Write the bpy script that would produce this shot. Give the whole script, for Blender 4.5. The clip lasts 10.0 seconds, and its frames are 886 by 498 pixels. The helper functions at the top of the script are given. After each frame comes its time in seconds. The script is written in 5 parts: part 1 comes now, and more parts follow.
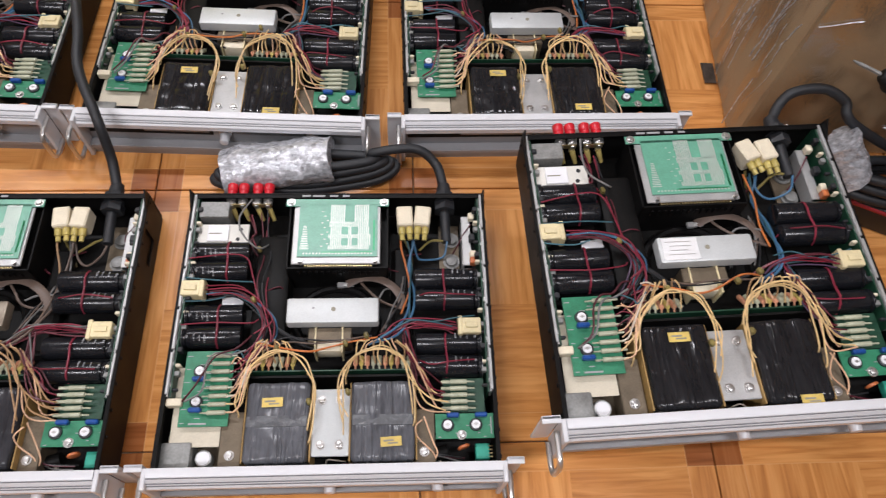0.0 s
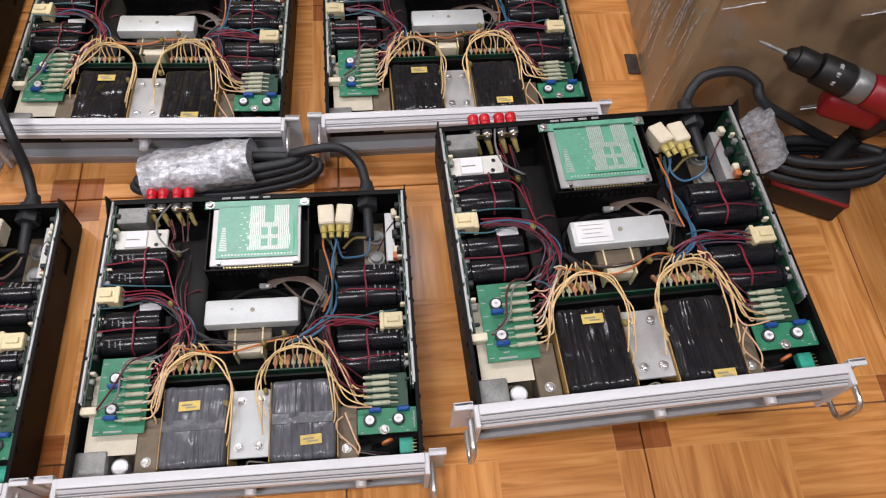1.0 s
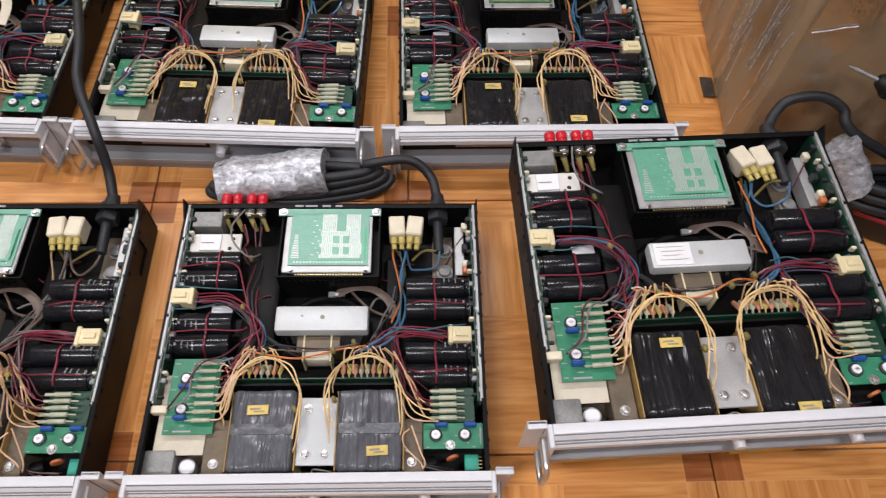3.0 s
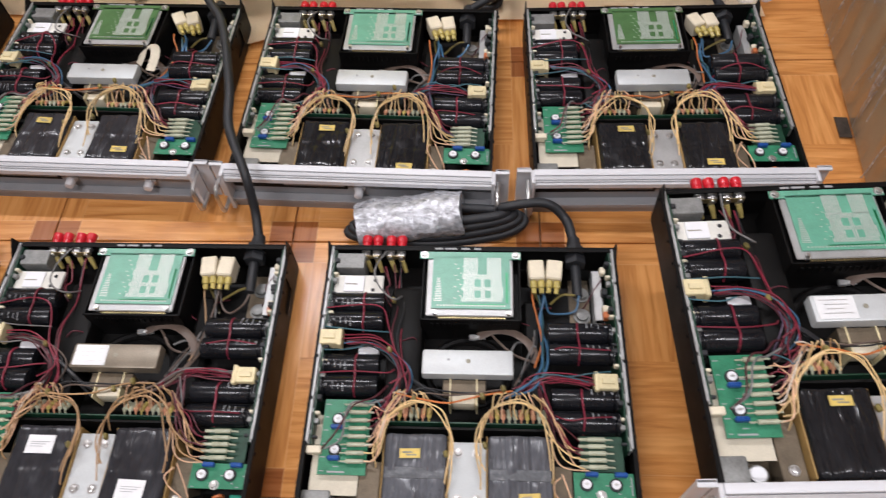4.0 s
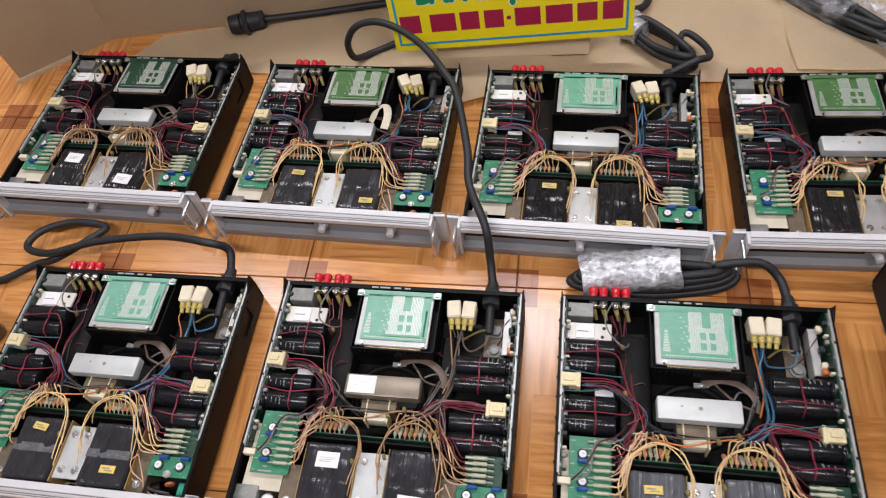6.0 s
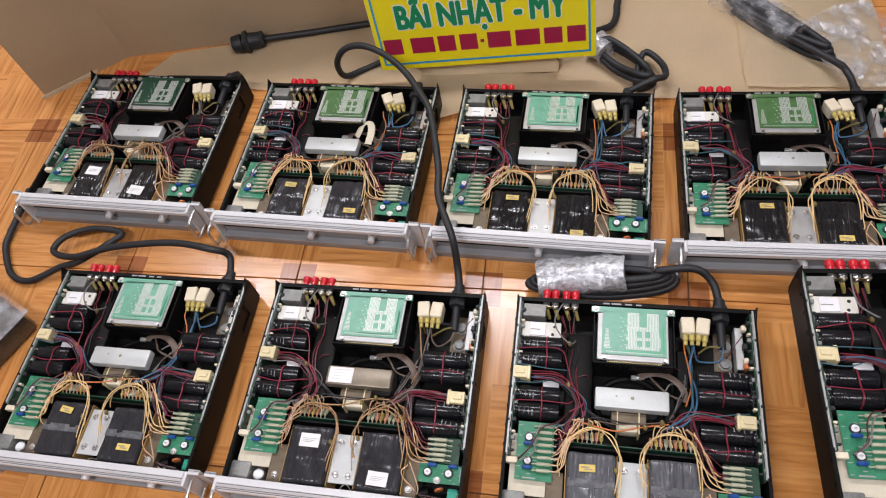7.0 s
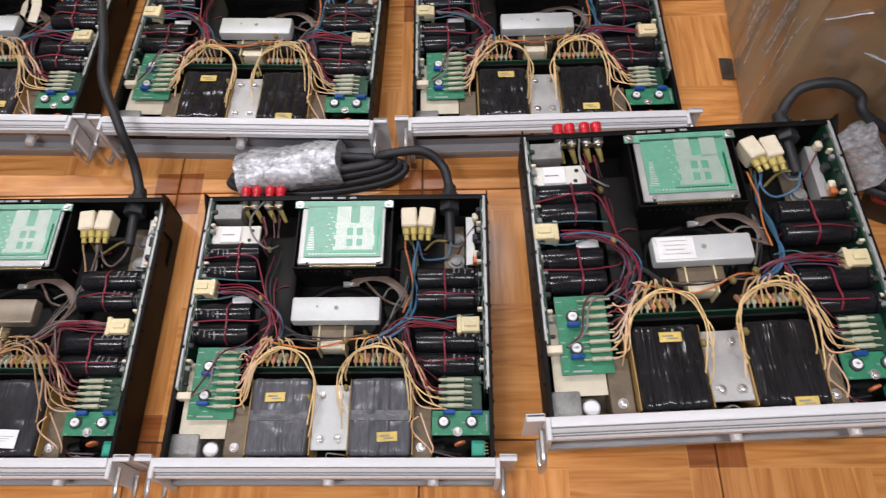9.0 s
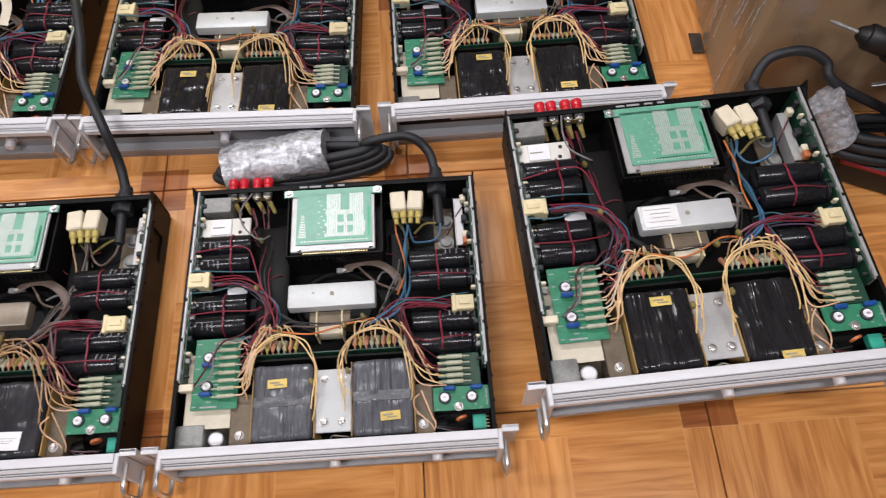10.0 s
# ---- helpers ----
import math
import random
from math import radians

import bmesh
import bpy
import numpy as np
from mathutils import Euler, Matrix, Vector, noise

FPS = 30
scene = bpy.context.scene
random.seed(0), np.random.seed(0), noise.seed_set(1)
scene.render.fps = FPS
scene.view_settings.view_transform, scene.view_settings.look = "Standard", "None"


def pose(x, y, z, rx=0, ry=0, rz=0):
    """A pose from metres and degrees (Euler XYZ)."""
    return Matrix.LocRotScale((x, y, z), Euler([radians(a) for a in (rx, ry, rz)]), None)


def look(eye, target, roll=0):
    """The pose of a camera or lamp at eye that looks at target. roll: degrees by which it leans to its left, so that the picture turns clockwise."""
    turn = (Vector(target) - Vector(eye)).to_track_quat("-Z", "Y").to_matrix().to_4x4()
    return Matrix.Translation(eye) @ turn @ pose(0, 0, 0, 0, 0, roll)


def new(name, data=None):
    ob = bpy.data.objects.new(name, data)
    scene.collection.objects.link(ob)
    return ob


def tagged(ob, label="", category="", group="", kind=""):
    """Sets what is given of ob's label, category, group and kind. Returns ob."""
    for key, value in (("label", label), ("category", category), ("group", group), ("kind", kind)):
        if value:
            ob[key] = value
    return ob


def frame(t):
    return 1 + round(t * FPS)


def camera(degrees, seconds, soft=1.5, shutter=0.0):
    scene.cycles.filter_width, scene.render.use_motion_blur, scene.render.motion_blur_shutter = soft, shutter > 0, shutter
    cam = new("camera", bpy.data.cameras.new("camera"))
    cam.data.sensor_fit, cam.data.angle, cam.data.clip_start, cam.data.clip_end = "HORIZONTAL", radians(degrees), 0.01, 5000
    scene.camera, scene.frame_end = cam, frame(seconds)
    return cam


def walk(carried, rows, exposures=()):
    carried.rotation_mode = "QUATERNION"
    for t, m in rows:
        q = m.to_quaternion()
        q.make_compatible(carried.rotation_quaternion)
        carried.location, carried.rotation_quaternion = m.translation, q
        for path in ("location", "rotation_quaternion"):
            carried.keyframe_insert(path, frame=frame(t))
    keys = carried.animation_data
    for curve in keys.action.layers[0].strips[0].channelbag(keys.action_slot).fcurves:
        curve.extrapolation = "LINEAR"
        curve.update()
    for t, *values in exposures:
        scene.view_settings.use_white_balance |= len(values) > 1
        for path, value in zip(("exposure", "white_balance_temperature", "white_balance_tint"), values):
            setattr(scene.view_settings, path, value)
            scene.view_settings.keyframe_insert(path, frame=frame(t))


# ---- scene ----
cam = camera(63.58, 10.0, soft=1.15, shutter=0.3)
PATH = [
    (0, (0.1463, -0.1396, 0.9862), (0.2396, 0.7530, -0.8011), 6.51),
    (0.5, (0.2010, -0.1555, 0.9908), (0.3351, 0.7660, -0.7792), 7.08),
    (1, (0.2311, -0.1669, 0.9733), (0.3767, 0.7629, -0.7914), 6.56),
    (1.5, (0.2502, -0.1674, 0.9618), (0.3764, 0.7569, -0.8074), 5.34),
    (2, (0.2465, -0.1630, 0.9550), (0.3482, 0.7435, -0.8248), 4.79),
    (3.3, (0.1681, -0.1719, 0.9675), (0.1441, 0.8241, -0.7667), 0.33),
    (3.5, (0.1546, -0.1600, 0.9793), (0.0748, 0.8310, -0.7561), -2.50),
    (4, (0.0684, -0.1489, 0.9873), (-0.0610, 0.8762, -0.7251), -4.17),
    (4.5, (-0.0670, -0.1440, 1.0234), (-0.2694, 0.9153, -0.6609), -6.41),
    (5, (-0.1880, -0.1563, 1.0391), (-0.4743, 0.9525, -0.6005), -8.43),
    (5.2, (-0.2240, -0.1628, 1.0436), (-0.5387, 0.9522, -0.5867), -9.45),
    (6.3, (-0.1148, -0.1957, 1.2095), (-0.4700, 0.8109, -0.4819), -12.66),
    (6.5, (-0.0831, -0.2001, 1.2497), (-0.4462, 0.8027, -0.4423), -13.07),
    (7, (-0.0397, -0.2149, 1.2947), (-0.4479, 0.7648, -0.4004), -15.38),
    (7.5, (-0.0006, -0.2011, 1.2717), (-0.4001, 0.7699, -0.4306), -14.77),
    (8, (0.0559, -0.1699, 1.1680), (-0.2214, 0.7900, -0.5645), -8.94),
    (8.5, (0.1456, -0.1509, 1.0373), (-0.0152, 0.7842, -0.7233), -4.87),
    (9, (0.2318, -0.1453, 1.0035), (0.1526, 0.7431, -0.7866), -3.59),
    (9.5, (0.2678, -0.1656, 0.9898), (0.2348, 0.7066, -0.8097), -3.22),
    (10, (0.2051, -0.1704, 1.0137), (0.2034, 0.7019, -0.7860), -2.13),
]
walk(cam, [(t, look(eye, target, roll)) for t, eye, target, roll in PATH])

# world and light -------------------------------------------------------------
world = bpy.data.worlds.new("room_world")
scene.world = world
world.use_nodes = True
world.node_tree.nodes["Background"].inputs["Color"].default_value = (0.80, 0.86, 1.0, 1)
world.node_tree.nodes["Background"].inputs["Strength"].default_value = 0.006


def area_lamp(name, place, size_x, size_y, watts, colour):
    data = bpy.data.lights.new(name, "AREA")
    data.shape, data.size, data.size_y, data.energy, data.color = "RECTANGLE", size_x, size_y, watts, colour
    ob = new(name, data)
    ob.matrix_world = pose(*place)
    return ob


area_lamp("tube_glow_back", (-0.35, 1.66, 2.66), 1.20, 0.10, 50, (0.95, 0.94, 1.0))
area_lamp("tube_glow_side", (-2.0, 1.66, 2.66), 1.20, 0.10, 30, (0.95, 0.94, 1.0))
# added fill to brighten the right front floor, no known fixture
area_lamp("tube_glow_front", (1.05, -0.25, 2.66), 1.20, 0.10, 40, (0.95, 0.94, 1.0))
area_lamp("tube_glow_near", (-0.9, -0.9, 2.66), 1.20, 0.10, 60, (0.95, 0.94, 1.0))
scene.view_settings.exposure = -0.46


# materials -------------------------------------------------------------------
def srgb(r, g, b):
    f = lambda v: (v / 255 / 12.92) if v / 255 <= 0.04045 else ((v / 255 + 0.055) / 1.055) ** 2.4
    return (f(r), f(g), f(b), 1)


def material(name, colour, rough=0.5, metal=0.0, vary=0.25, scale=60, fine=600, bump=0.1, stretch=(1, 1, 1), spread=0.0,
             coat=0.0, rough_vary=0.12, alpha=1.0, trans=0.0, spec=0.5, coat_rough=0.15):
    """A surface with grain at two scales, stains, and relief; spread: difference between one object and the next."""
    m = bpy.data.materials.new(name)
    m.use_nodes = True
    t = m.node_tree
    n, l = t.nodes, t.links
    bsdf = n["Principled BSDF"]
    co, info = n.new("ShaderNodeTexCoord"), n.new("ShaderNodeObjectInfo")
    shift = n.new("ShaderNodeVectorMath")
    shift.operation = "MULTIPLY_ADD"
    shift.inputs[1].default_value = stretch
    l.new(co.outputs["Object"], shift.inputs[0])
    l.new(info.outputs["Random"], shift.inputs[2])
    big, small = n.new("ShaderNodeTexNoise"), n.new("ShaderNodeTexNoise")
    big.inputs["Scale"].default_value, big.inputs["Detail"].default_value = scale, 4
    small.inputs["Scale"].default_value, small.inputs["Detail"].default_value = fine, 3
    for q in (big, small):
        l.new(shift.outputs[0], q.inputs["Vector"])
    mix = n.new("ShaderNodeMath")
    mix.operation = "MULTIPLY_ADD"
    mix.inputs[1].default_value = 0.6
    l.new(big.outputs["Fac"], mix.inputs[0])
    half = n.new("ShaderNodeMath")
    half.operation = "MULTIPLY"
    half.inputs[1].default_value = 0.4
    l.new(small.outputs["Fac"], half.inputs[0])
    l.new(half.outputs[0], mix.inputs[2])
    ramp = n.new("ShaderNodeValToRGB")
    c = colour
    ramp.color_ramp.elements[0].position, ramp.color_ramp.elements[1].position = 0.3, 0.7
    ramp.color_ramp.elements[0].color = tuple(v * (1 - vary) for v in c[:3]) + (1,)
    ramp.color_ramp.elements[1].color = tuple(min(1, v * (1 + vary * 0.7)) for v in c[:3]) + (1,)
    l.new(mix.outputs[0], ramp.inputs[0])
    out = ramp.outputs[0]
    if spread:
        hsv = n.new("ShaderNodeHueSaturation")
        val = n.new("ShaderNodeMapRange")
        val.inputs["To Min"].default_value, val.inputs["To Max"].default_value = 1 - spread, 1 + spread
        l.new(info.outputs["Random"], val.inputs["Value"])
        l.new(val.outputs[0], hsv.inputs["Value"])
        l.new(out, hsv.inputs["Color"])
        out = hsv.outputs[0]
    l.new(out, bsdf.inputs["Base Color"])
    rr = n.new("ShaderNodeMapRange")
    rr.inputs["To Min"].default_value, rr.inputs["To Max"].default_value = max(0.02, rough - rough_vary), min(1, rough + rough_vary)
    l.new(big.outputs["Fac"], rr.inputs["Value"])
    l.new(rr.outputs[0], bsdf.inputs["Roughness"])
    bsdf.inputs["Metallic"].default_value = metal
    bsdf.inputs["Coat Weight"].default_value = coat
    bsdf.inputs["Coat Roughness"].default_value = coat_rough
    bsdf.inputs["Specular IOR Level"].default_value = spec
    bsdf.inputs["Alpha"].default_value = alpha
    bsdf.inputs["Transmission Weight"].default_value = trans
    if bump:
        bp = n.new("ShaderNodeBump")
        bp.inputs["Strength"].default_value, bp.inputs["Distance"].default_value = bump, 0.002
        l.new(mix.outputs[0], bp.inputs["Height"])
        l.new(bp.outputs[0], bsdf.inputs["Normal"])
    return m


BLACKSTEEL = material("black_painted_steel", (0.007, 0.0065, 0.0065, 1), 0.45, 0.0, 0.5, 25, 900, 0.05, spec=0.12)
BLACKPAN = material("black_pan_dusty", (0.007, 0.0066, 0.0063, 1), 0.5, 0.0, 0.6, 18, 400, 0.05, spec=0.15)
SILVER = material("brushed_silver", (0.64, 0.64, 0.66, 1), 0.50, 0.12, 0.06, 14, 900, 0.0)
# panel grey, darkened for the shade below the top rail
GREYFACE = material("grey_panel_shaded", (0.30, 0.30, 0.31, 1), 0.45, 0.25, 0.12, 20, 700, 0.03)
GROOVE = material("groove_shade", (0.2, 0.2, 0.21, 1), 0.6, 0.2, 0.1)
STEEL = material("bright_steel", (0.62, 0.61, 0.6, 1), 0.32, 0.9, 0.15, 40, 800, 0.04)
ZINC = material("zinc_plate", (0.48, 0.48, 0.475, 1), 0.45, 0.55, 0.2, 30, 500, 0.05)
BARWHITE = material("bare_aluminium", (0.56, 0.58, 0.58, 1), 0.5, 0.3, 0.14, 25, 600, 0.03, spread=0.1)
BROWNBAR = material("tarnished_plate", (0.25, 0.21, 0.16, 1), 0.4, 0.4, 0.3, 25, 600, 0.03)
BROWNIRON = material("lamination_iron", (0.16, 0.125, 0.085, 1), 0.55, 0.4, 0.35, 60, 500, 0.1)
CAPBLACK = material("capacitor_sleeve", (0.010, 0.0105, 0.013, 1), 0.22, 0.0, 0.3, 30, 300, 0.02, spec=0.36)
PRINT = material("grey_print", (0.36, 0.36, 0.37, 1), 0.5, 0, 0.2)
RUBBER = material("black_rubber", (0.016, 0.017, 0.020, 1), 0.55, 0.0, 0.4, 40, 700, 0.08)


def tape_material(name, colour, rough, crease):
    """Adhesive tape stretched over a coil: glossy, with long sharp creases and small dents."""
    m = material(name, colour, rough, 0.0, 0.4, 30, 150, 0.0, (1.6, 0.5, 1))
    m.node_tree.nodes["Principled BSDF"].inputs["Specular IOR Level"].default_value = 0.4
    t = m.node_tree
    n, l = t.nodes, t.links
    co, info = n.new("ShaderNodeTexCoord"), n.new("ShaderNodeObjectInfo")
    v = n.new("ShaderNodeVectorMath")
    v.operation = "MULTIPLY_ADD"
    v.inputs[1].default_value = (3.6, 0.30, 1.2)
    l.new(co.outputs["Object"], v.inputs[0])
    l.new(info.outputs["Random"], v.inputs[2])
    a, b = n.new("ShaderNodeTexNoise"), n.new("ShaderNodeTexNoise")
    a.inputs["Scale"].default_value, a.inputs["Detail"].default_value, a.inputs["Distortion"].default_value = 17, 2.2, 0.6
    b.inputs["Scale"].default_value, b.inputs["Detail"].default_value = 45, 1.5
    l.new(v.outputs[0], a.inputs["Vector"])
    l.new(co.outputs["Object"], b.inputs["Vector"])
    d = n.new("ShaderNodeMath")
    d.operation = "SUBTRACT"
    d.inputs[1].default_value = 0.5
    l.new(a.outputs["Fac"], d.inputs[0])
    r = n.new("ShaderNodeMath")
    r.operation = "ABSOLUTE"
    l.new(d.outputs[0], r.inputs[0])
    w = n.new("ShaderNodeMath")
    w.operation = "MULTIPLY_ADD"
    w.inputs[1].default_value = -2.6
    l.new(r.outputs[0], w.inputs[0])
    soft = n.new("ShaderNodeMath")
    soft.operation = "MULTIPLY"
    soft.inputs[1].default_value = 0.35
    l.new(b.outputs["Fac"], soft.inputs[0])
    l.new(soft.outputs[0], w.inputs[2])
    bp = n.new("ShaderNodeBump")
    bp.inputs["Strength"].default_value, bp.inputs["Distance"].default_value = crease, 0.007
    l.new(w.outputs[0], bp.inputs["Height"])
    l.new(bp.outputs[0], n["Principled BSDF"].inputs["Normal"])
    return m


TAPE_BLACK = tape_material("glossy_black_tape", (0.014, 0.014, 0.016, 1), 0.17, 0.50)
# black tape whose base is lifted to grey to paint in its sheen
TAPE_SHEEN = tape_material("black_tape_sheen", (0.100, 0.103, 0.116, 1), 0.24, 0.72)
TAPE_MID = tape_material("mid_black_tape", (0.030, 0.030, 0.035, 1), 0.20, 0.42)
TAPE_BAND = material("grey_tape_band", (0.12, 0.125, 0.135, 1), 0.26, 0.0, 0.4, 60, 200, 0.6)
PCB = material("green_circuit_board", (0.030, 0.21, 0.11, 1), 0.38, 0.0, 0.35, 90, 700, 0.08)
# board green, paled so that the ceiling glare sits in its colour
PCB_GLARE = material("green_board_glare", (0.115, 0.365, 0.250, 1), 0.40, 0.0, 0.25, 50, 500, 0.04, coat=0.9, coat_rough=0.42)
PCB_OLD = material("olive_green_board", (0.07, 0.16, 0.055, 1), 0.35, 0.0, 0.3, 50, 500, 0.04)
PCB_DARK = material("dark_green_board", (0.012, 0.055, 0.03, 1), 0.4, 0.0, 0.4, 80, 500, 0.06)
TRACE = material("bright_trace", (0.05, 0.46, 0.2, 1), 0.35, 0.0, 0.2)
PADS = material("tinned_pads", (0.55, 0.60, 0.55, 1), 0.35, 0.35, 0.25, 300, 900, 0.3, coat=0.5, coat_rough=0.4)
CREAM = material("cream_nylon", (0.70, 0.60, 0.36, 1), 0.45, 0.0, 0.15, 50, 400, 0.04, spread=0.12)
IVORY = material("ivory_ceramic", (0.74, 0.66, 0.50, 1), 0.5, 0.0, 0.12, 50, 400, 0.04)
WHITE = material("white_insulator", (0.72, 0.70, 0.64, 1), 0.5, 0.0, 0.1, 40, 400, 0.03)
CARDWHITE = material("fibre_board", (0.62, 0.56, 0.44, 1), 0.65, 0.0, 0.15, 40, 500, 0.05)
YLABEL = material("yellow_sticker", (0.68, 0.50, 0.13, 1), 0.55, 0.0, 0.2, 80, 500, 0.05, spread=0.15)
WLABEL = material("white_sticker", (0.80, 0.80, 0.80, 1), 0.5, 0.0, 0.08, 60, 500, 0.04)
INK = material("faded_ink", (0.28, 0.26, 0.2, 1), 0.6)
BRASS = material("brass_lug", (0.52, 0.42, 0.22, 1), 0.35, 0.9, 0.25, 80, 500, 0.05)
GALV = material("galvanised_can", (0.26, 0.26, 0.25, 1), 0.5, 0.4, 0.35, 70, 300, 0.05)
YBOOT = material("yellow_vinyl_boot", (0.50, 0.40, 0.12, 1), 0.35, 0.0, 0.25, 80, 400, 0.05)
BOOT = material("brown_vinyl_boot", (0.42, 0.33, 0.11, 1), 0.4, 0.0, 0.3, 80, 400, 0.05)
KRAFT = material("kraft_paper", (0.42, 0.26, 0.09, 1), 0.6, 0, 0.2, 60, 400, 0.1)
RBOOT = material("clear_red_boot", (0.58, 0.27, 0.16, 1), 0.35, 0.0, 0.3, 80, 400, 0.05)
TUBE = material("milky_sleeve", (0.43, 0.44, 0.32, 1), 0.3, 0.0, 0.25, 90, 500, 0.05)
REDCAP = material("red_plastic", (0.56, 0.012, 0.025, 1), 0.32, 0.0, 0.15, 60, 500, 0.03, coat=0.2)
BLUECAP = material("blue_film", (0.012, 0.07, 0.28, 1), 0.3, 0.0, 0.2, 60, 500, 0.03)
ORANGECAP = material("orange_ceramic", (0.52, 0.15, 0.05, 1), 0.4)
TEAL_BLOCK = material("teal_terminal", (0.03, 0.34, 0.24, 1), 0.4)
YELLOW = material("wire_pale_yellow", (0.74, 0.52, 0.25, 1), 0.4, spread=0.18, bump=0.02)
PEACH = material("wire_peach", (0.72, 0.45, 0.28, 1), 0.4, spread=0.15, bump=0.02)
TAN = material("wire_tan", (0.42, 0.25, 0.12, 1), 0.42, spread=0.2, bump=0.02)
RED = material("wire_red", (0.215, 0.020, 0.040, 1), 0.38, spread=0.25, bump=0.02)
MAROON = material("wire_maroon", (0.105, 0.020, 0.030, 1), 0.4, spread=0.3, bump=0.02)
BLUE = material("wire_blue", (0.06, 0.16, 0.28, 1), 0.4, spread=0.2, bump=0.02)
TEAL = material("wire_teal", (0.05, 0.13, 0.16, 1), 0.4, spread=0.2, bump=0.02)
GREY = material("wire_grey", (0.17, 0.165, 0.16, 1), 0.45, spread=0.2, bump=0.02)
BLACK = material("wire_black", (0.02, 0.02, 0.022, 1), 0.45, bump=0.02)
ORANGE = material("wire_orange", (0.55, 0.17, 0.05, 1), 0.4, spread=0.15, bump=0.02)
WHITEW = material("wire_white", (0.66, 0.58, 0.48, 1), 0.4, bump=0.02)
OLIVE = material("wire_olive", (0.20, 0.16, 0.05, 1), 0.4, spread=0.2, bump=0.02)
BROWN = material("wire_brown", (0.14, 0.10, 0.08, 1), 0.5, bump=0.02)
PURPLE = material("wire_purple", (0.085, 0.050, 0.095, 1), 0.4, spread=0.2, bump=0.02)
CARD = material("corrugated_card", (0.78, 0.63, 0.42, 1), 0.75, 0.0, 0.12, 5, 300, 0.1)
# brown card with the shade on the open carton mixed into its colour
CARD_SHADED = material("brown_card_shaded", (0.40, 0.29, 0.18, 1), 0.75, 0.0, 0.12, 5, 300, 0.1)
CARD_BOX = material("carton_brown", (0.36, 0.25, 0.145, 1), 0.7, 0.0, 0.15, 4, 300, 0.1)
CARD_EDGE = material("torn_card_edge", (0.55, 0.44, 0.30, 1), 0.85, 0.0, 0.2, 80, 400, 0.3)
PLASTER = material("dull_plaster", (0.40, 0.39, 0.37, 1), 0.8, 0.0, 0.05, 3, 80, 0.05)
SIGNWHITE = material("white_foam_board", (0.80, 0.80, 0.82, 1), 0.5, 0, 0.05)
SIGNYELLOW = material("yellow_print", (0.90, 0.76, 0.012, 1), 0.35, 0, 0.04, 10, 200, 0.0)
SIGNBLUE = material("blue_print", (0.03, 0.30, 0.62, 1), 0.4, 0, 0.05)
SIGNGREEN = material("green_print", (0.006, 0.25, 0.10, 1), 0.4, 0, 0.05)
SIGNRED = material("crimson_print", (0.36, 0.01, 0.06, 1), 0.4, 0, 0.05)
TOOLRED = material("tool_red_plastic", (0.27, 0.008, 0.014, 1), 0.4, 0, 0.12, 40, 500, 0.05)
TOOLBLACK = material("tool_black_plastic", (0.009, 0.009, 0.0095, 1), 0.5, 0, 0.3, 60, 900, 0.1)
TOOLGREY = material("tool_cast_grey", (0.25, 0.25, 0.25, 1), 0.4, 0.5, 0.12)
CASEBLACK = material("matt_black", (0.008, 0.008, 0.009, 1), 0.85, 0, 0.4, 60, 900, 0.2)
FOAM = material("yellow_foam", (0.66, 0.42, 0.05, 1), 0.8, 0, 0.2)
MOTTLED = material("dark_mottled_plastic", (0.06, 0.048, 0.04, 1), 0.35, 0, 0.6, 45, 160, 0.3, coat=0.4)
GROUT = material("dark_grout", (0.20, 0.13, 0.08, 1), 0.85, 0, 0.3, 20, 300, 0.1)


def film_material(name, amount, rough=0.12, grain=(0.5, 1.8, 1), size=30, floor=0.2, metal=0.4, fleck=0.1):
    """Clear plastic wrap: mostly see-through, its creased highlights painted as noise in opacity and flecks in colour.
    """
    m = material(name, (0.66, 0.67, 0.71, 1), rough, metal, fleck, 70 if fleck > 0.2 else 22, 240 if fleck > 0.2 else 110, 1.0, grain)
    t = m.node_tree
    n, l = t.nodes, t.links
    co, noise_tex = n.new("ShaderNodeTexCoord"), n.new("ShaderNodeTexNoise")
    noise_tex.inputs["Scale"].default_value, noise_tex.inputs["Detail"].default_value = size, 5
    spread = n.new("ShaderNodeVectorMath")
    spread.operation = "MULTIPLY"
    spread.inputs[1].default_value = grain
    l.new(co.outputs["Object"], spread.inputs[0])
    l.new(spread.outputs[0], noise_tex.inputs["Vector"])
    ramp = n.new("ShaderNodeMapRange")
    ramp.inputs["From Min"].default_value, ramp.inputs["From Max"].default_value = 0.44, 0.62
    ramp.inputs["To Min"].default_value, ramp.inputs["To Max"].default_value = amount * floor, min(1, amount * 1.7)
    l.new(noise_tex.outputs["Fac"], ramp.inputs["Value"])
    l.new(ramp.outputs[0], n["Principled BSDF"].inputs["Alpha"])
    return m


WRAP = film_material("clear_wrap", 0.80, 0.30, (0.9, 1.4, 1.4), 120, 0.80, 0.35, 0.50)
WRAP_THIN = film_material("thin_clear_wrap", 0.24, 0.10, (1.4, 3.0, 0.7), 10, 0.1, 1.0)
BAG = film_material("clear_bag", 0.20, 0.30, (1, 1, 1), 26, 0.25, 0.15)


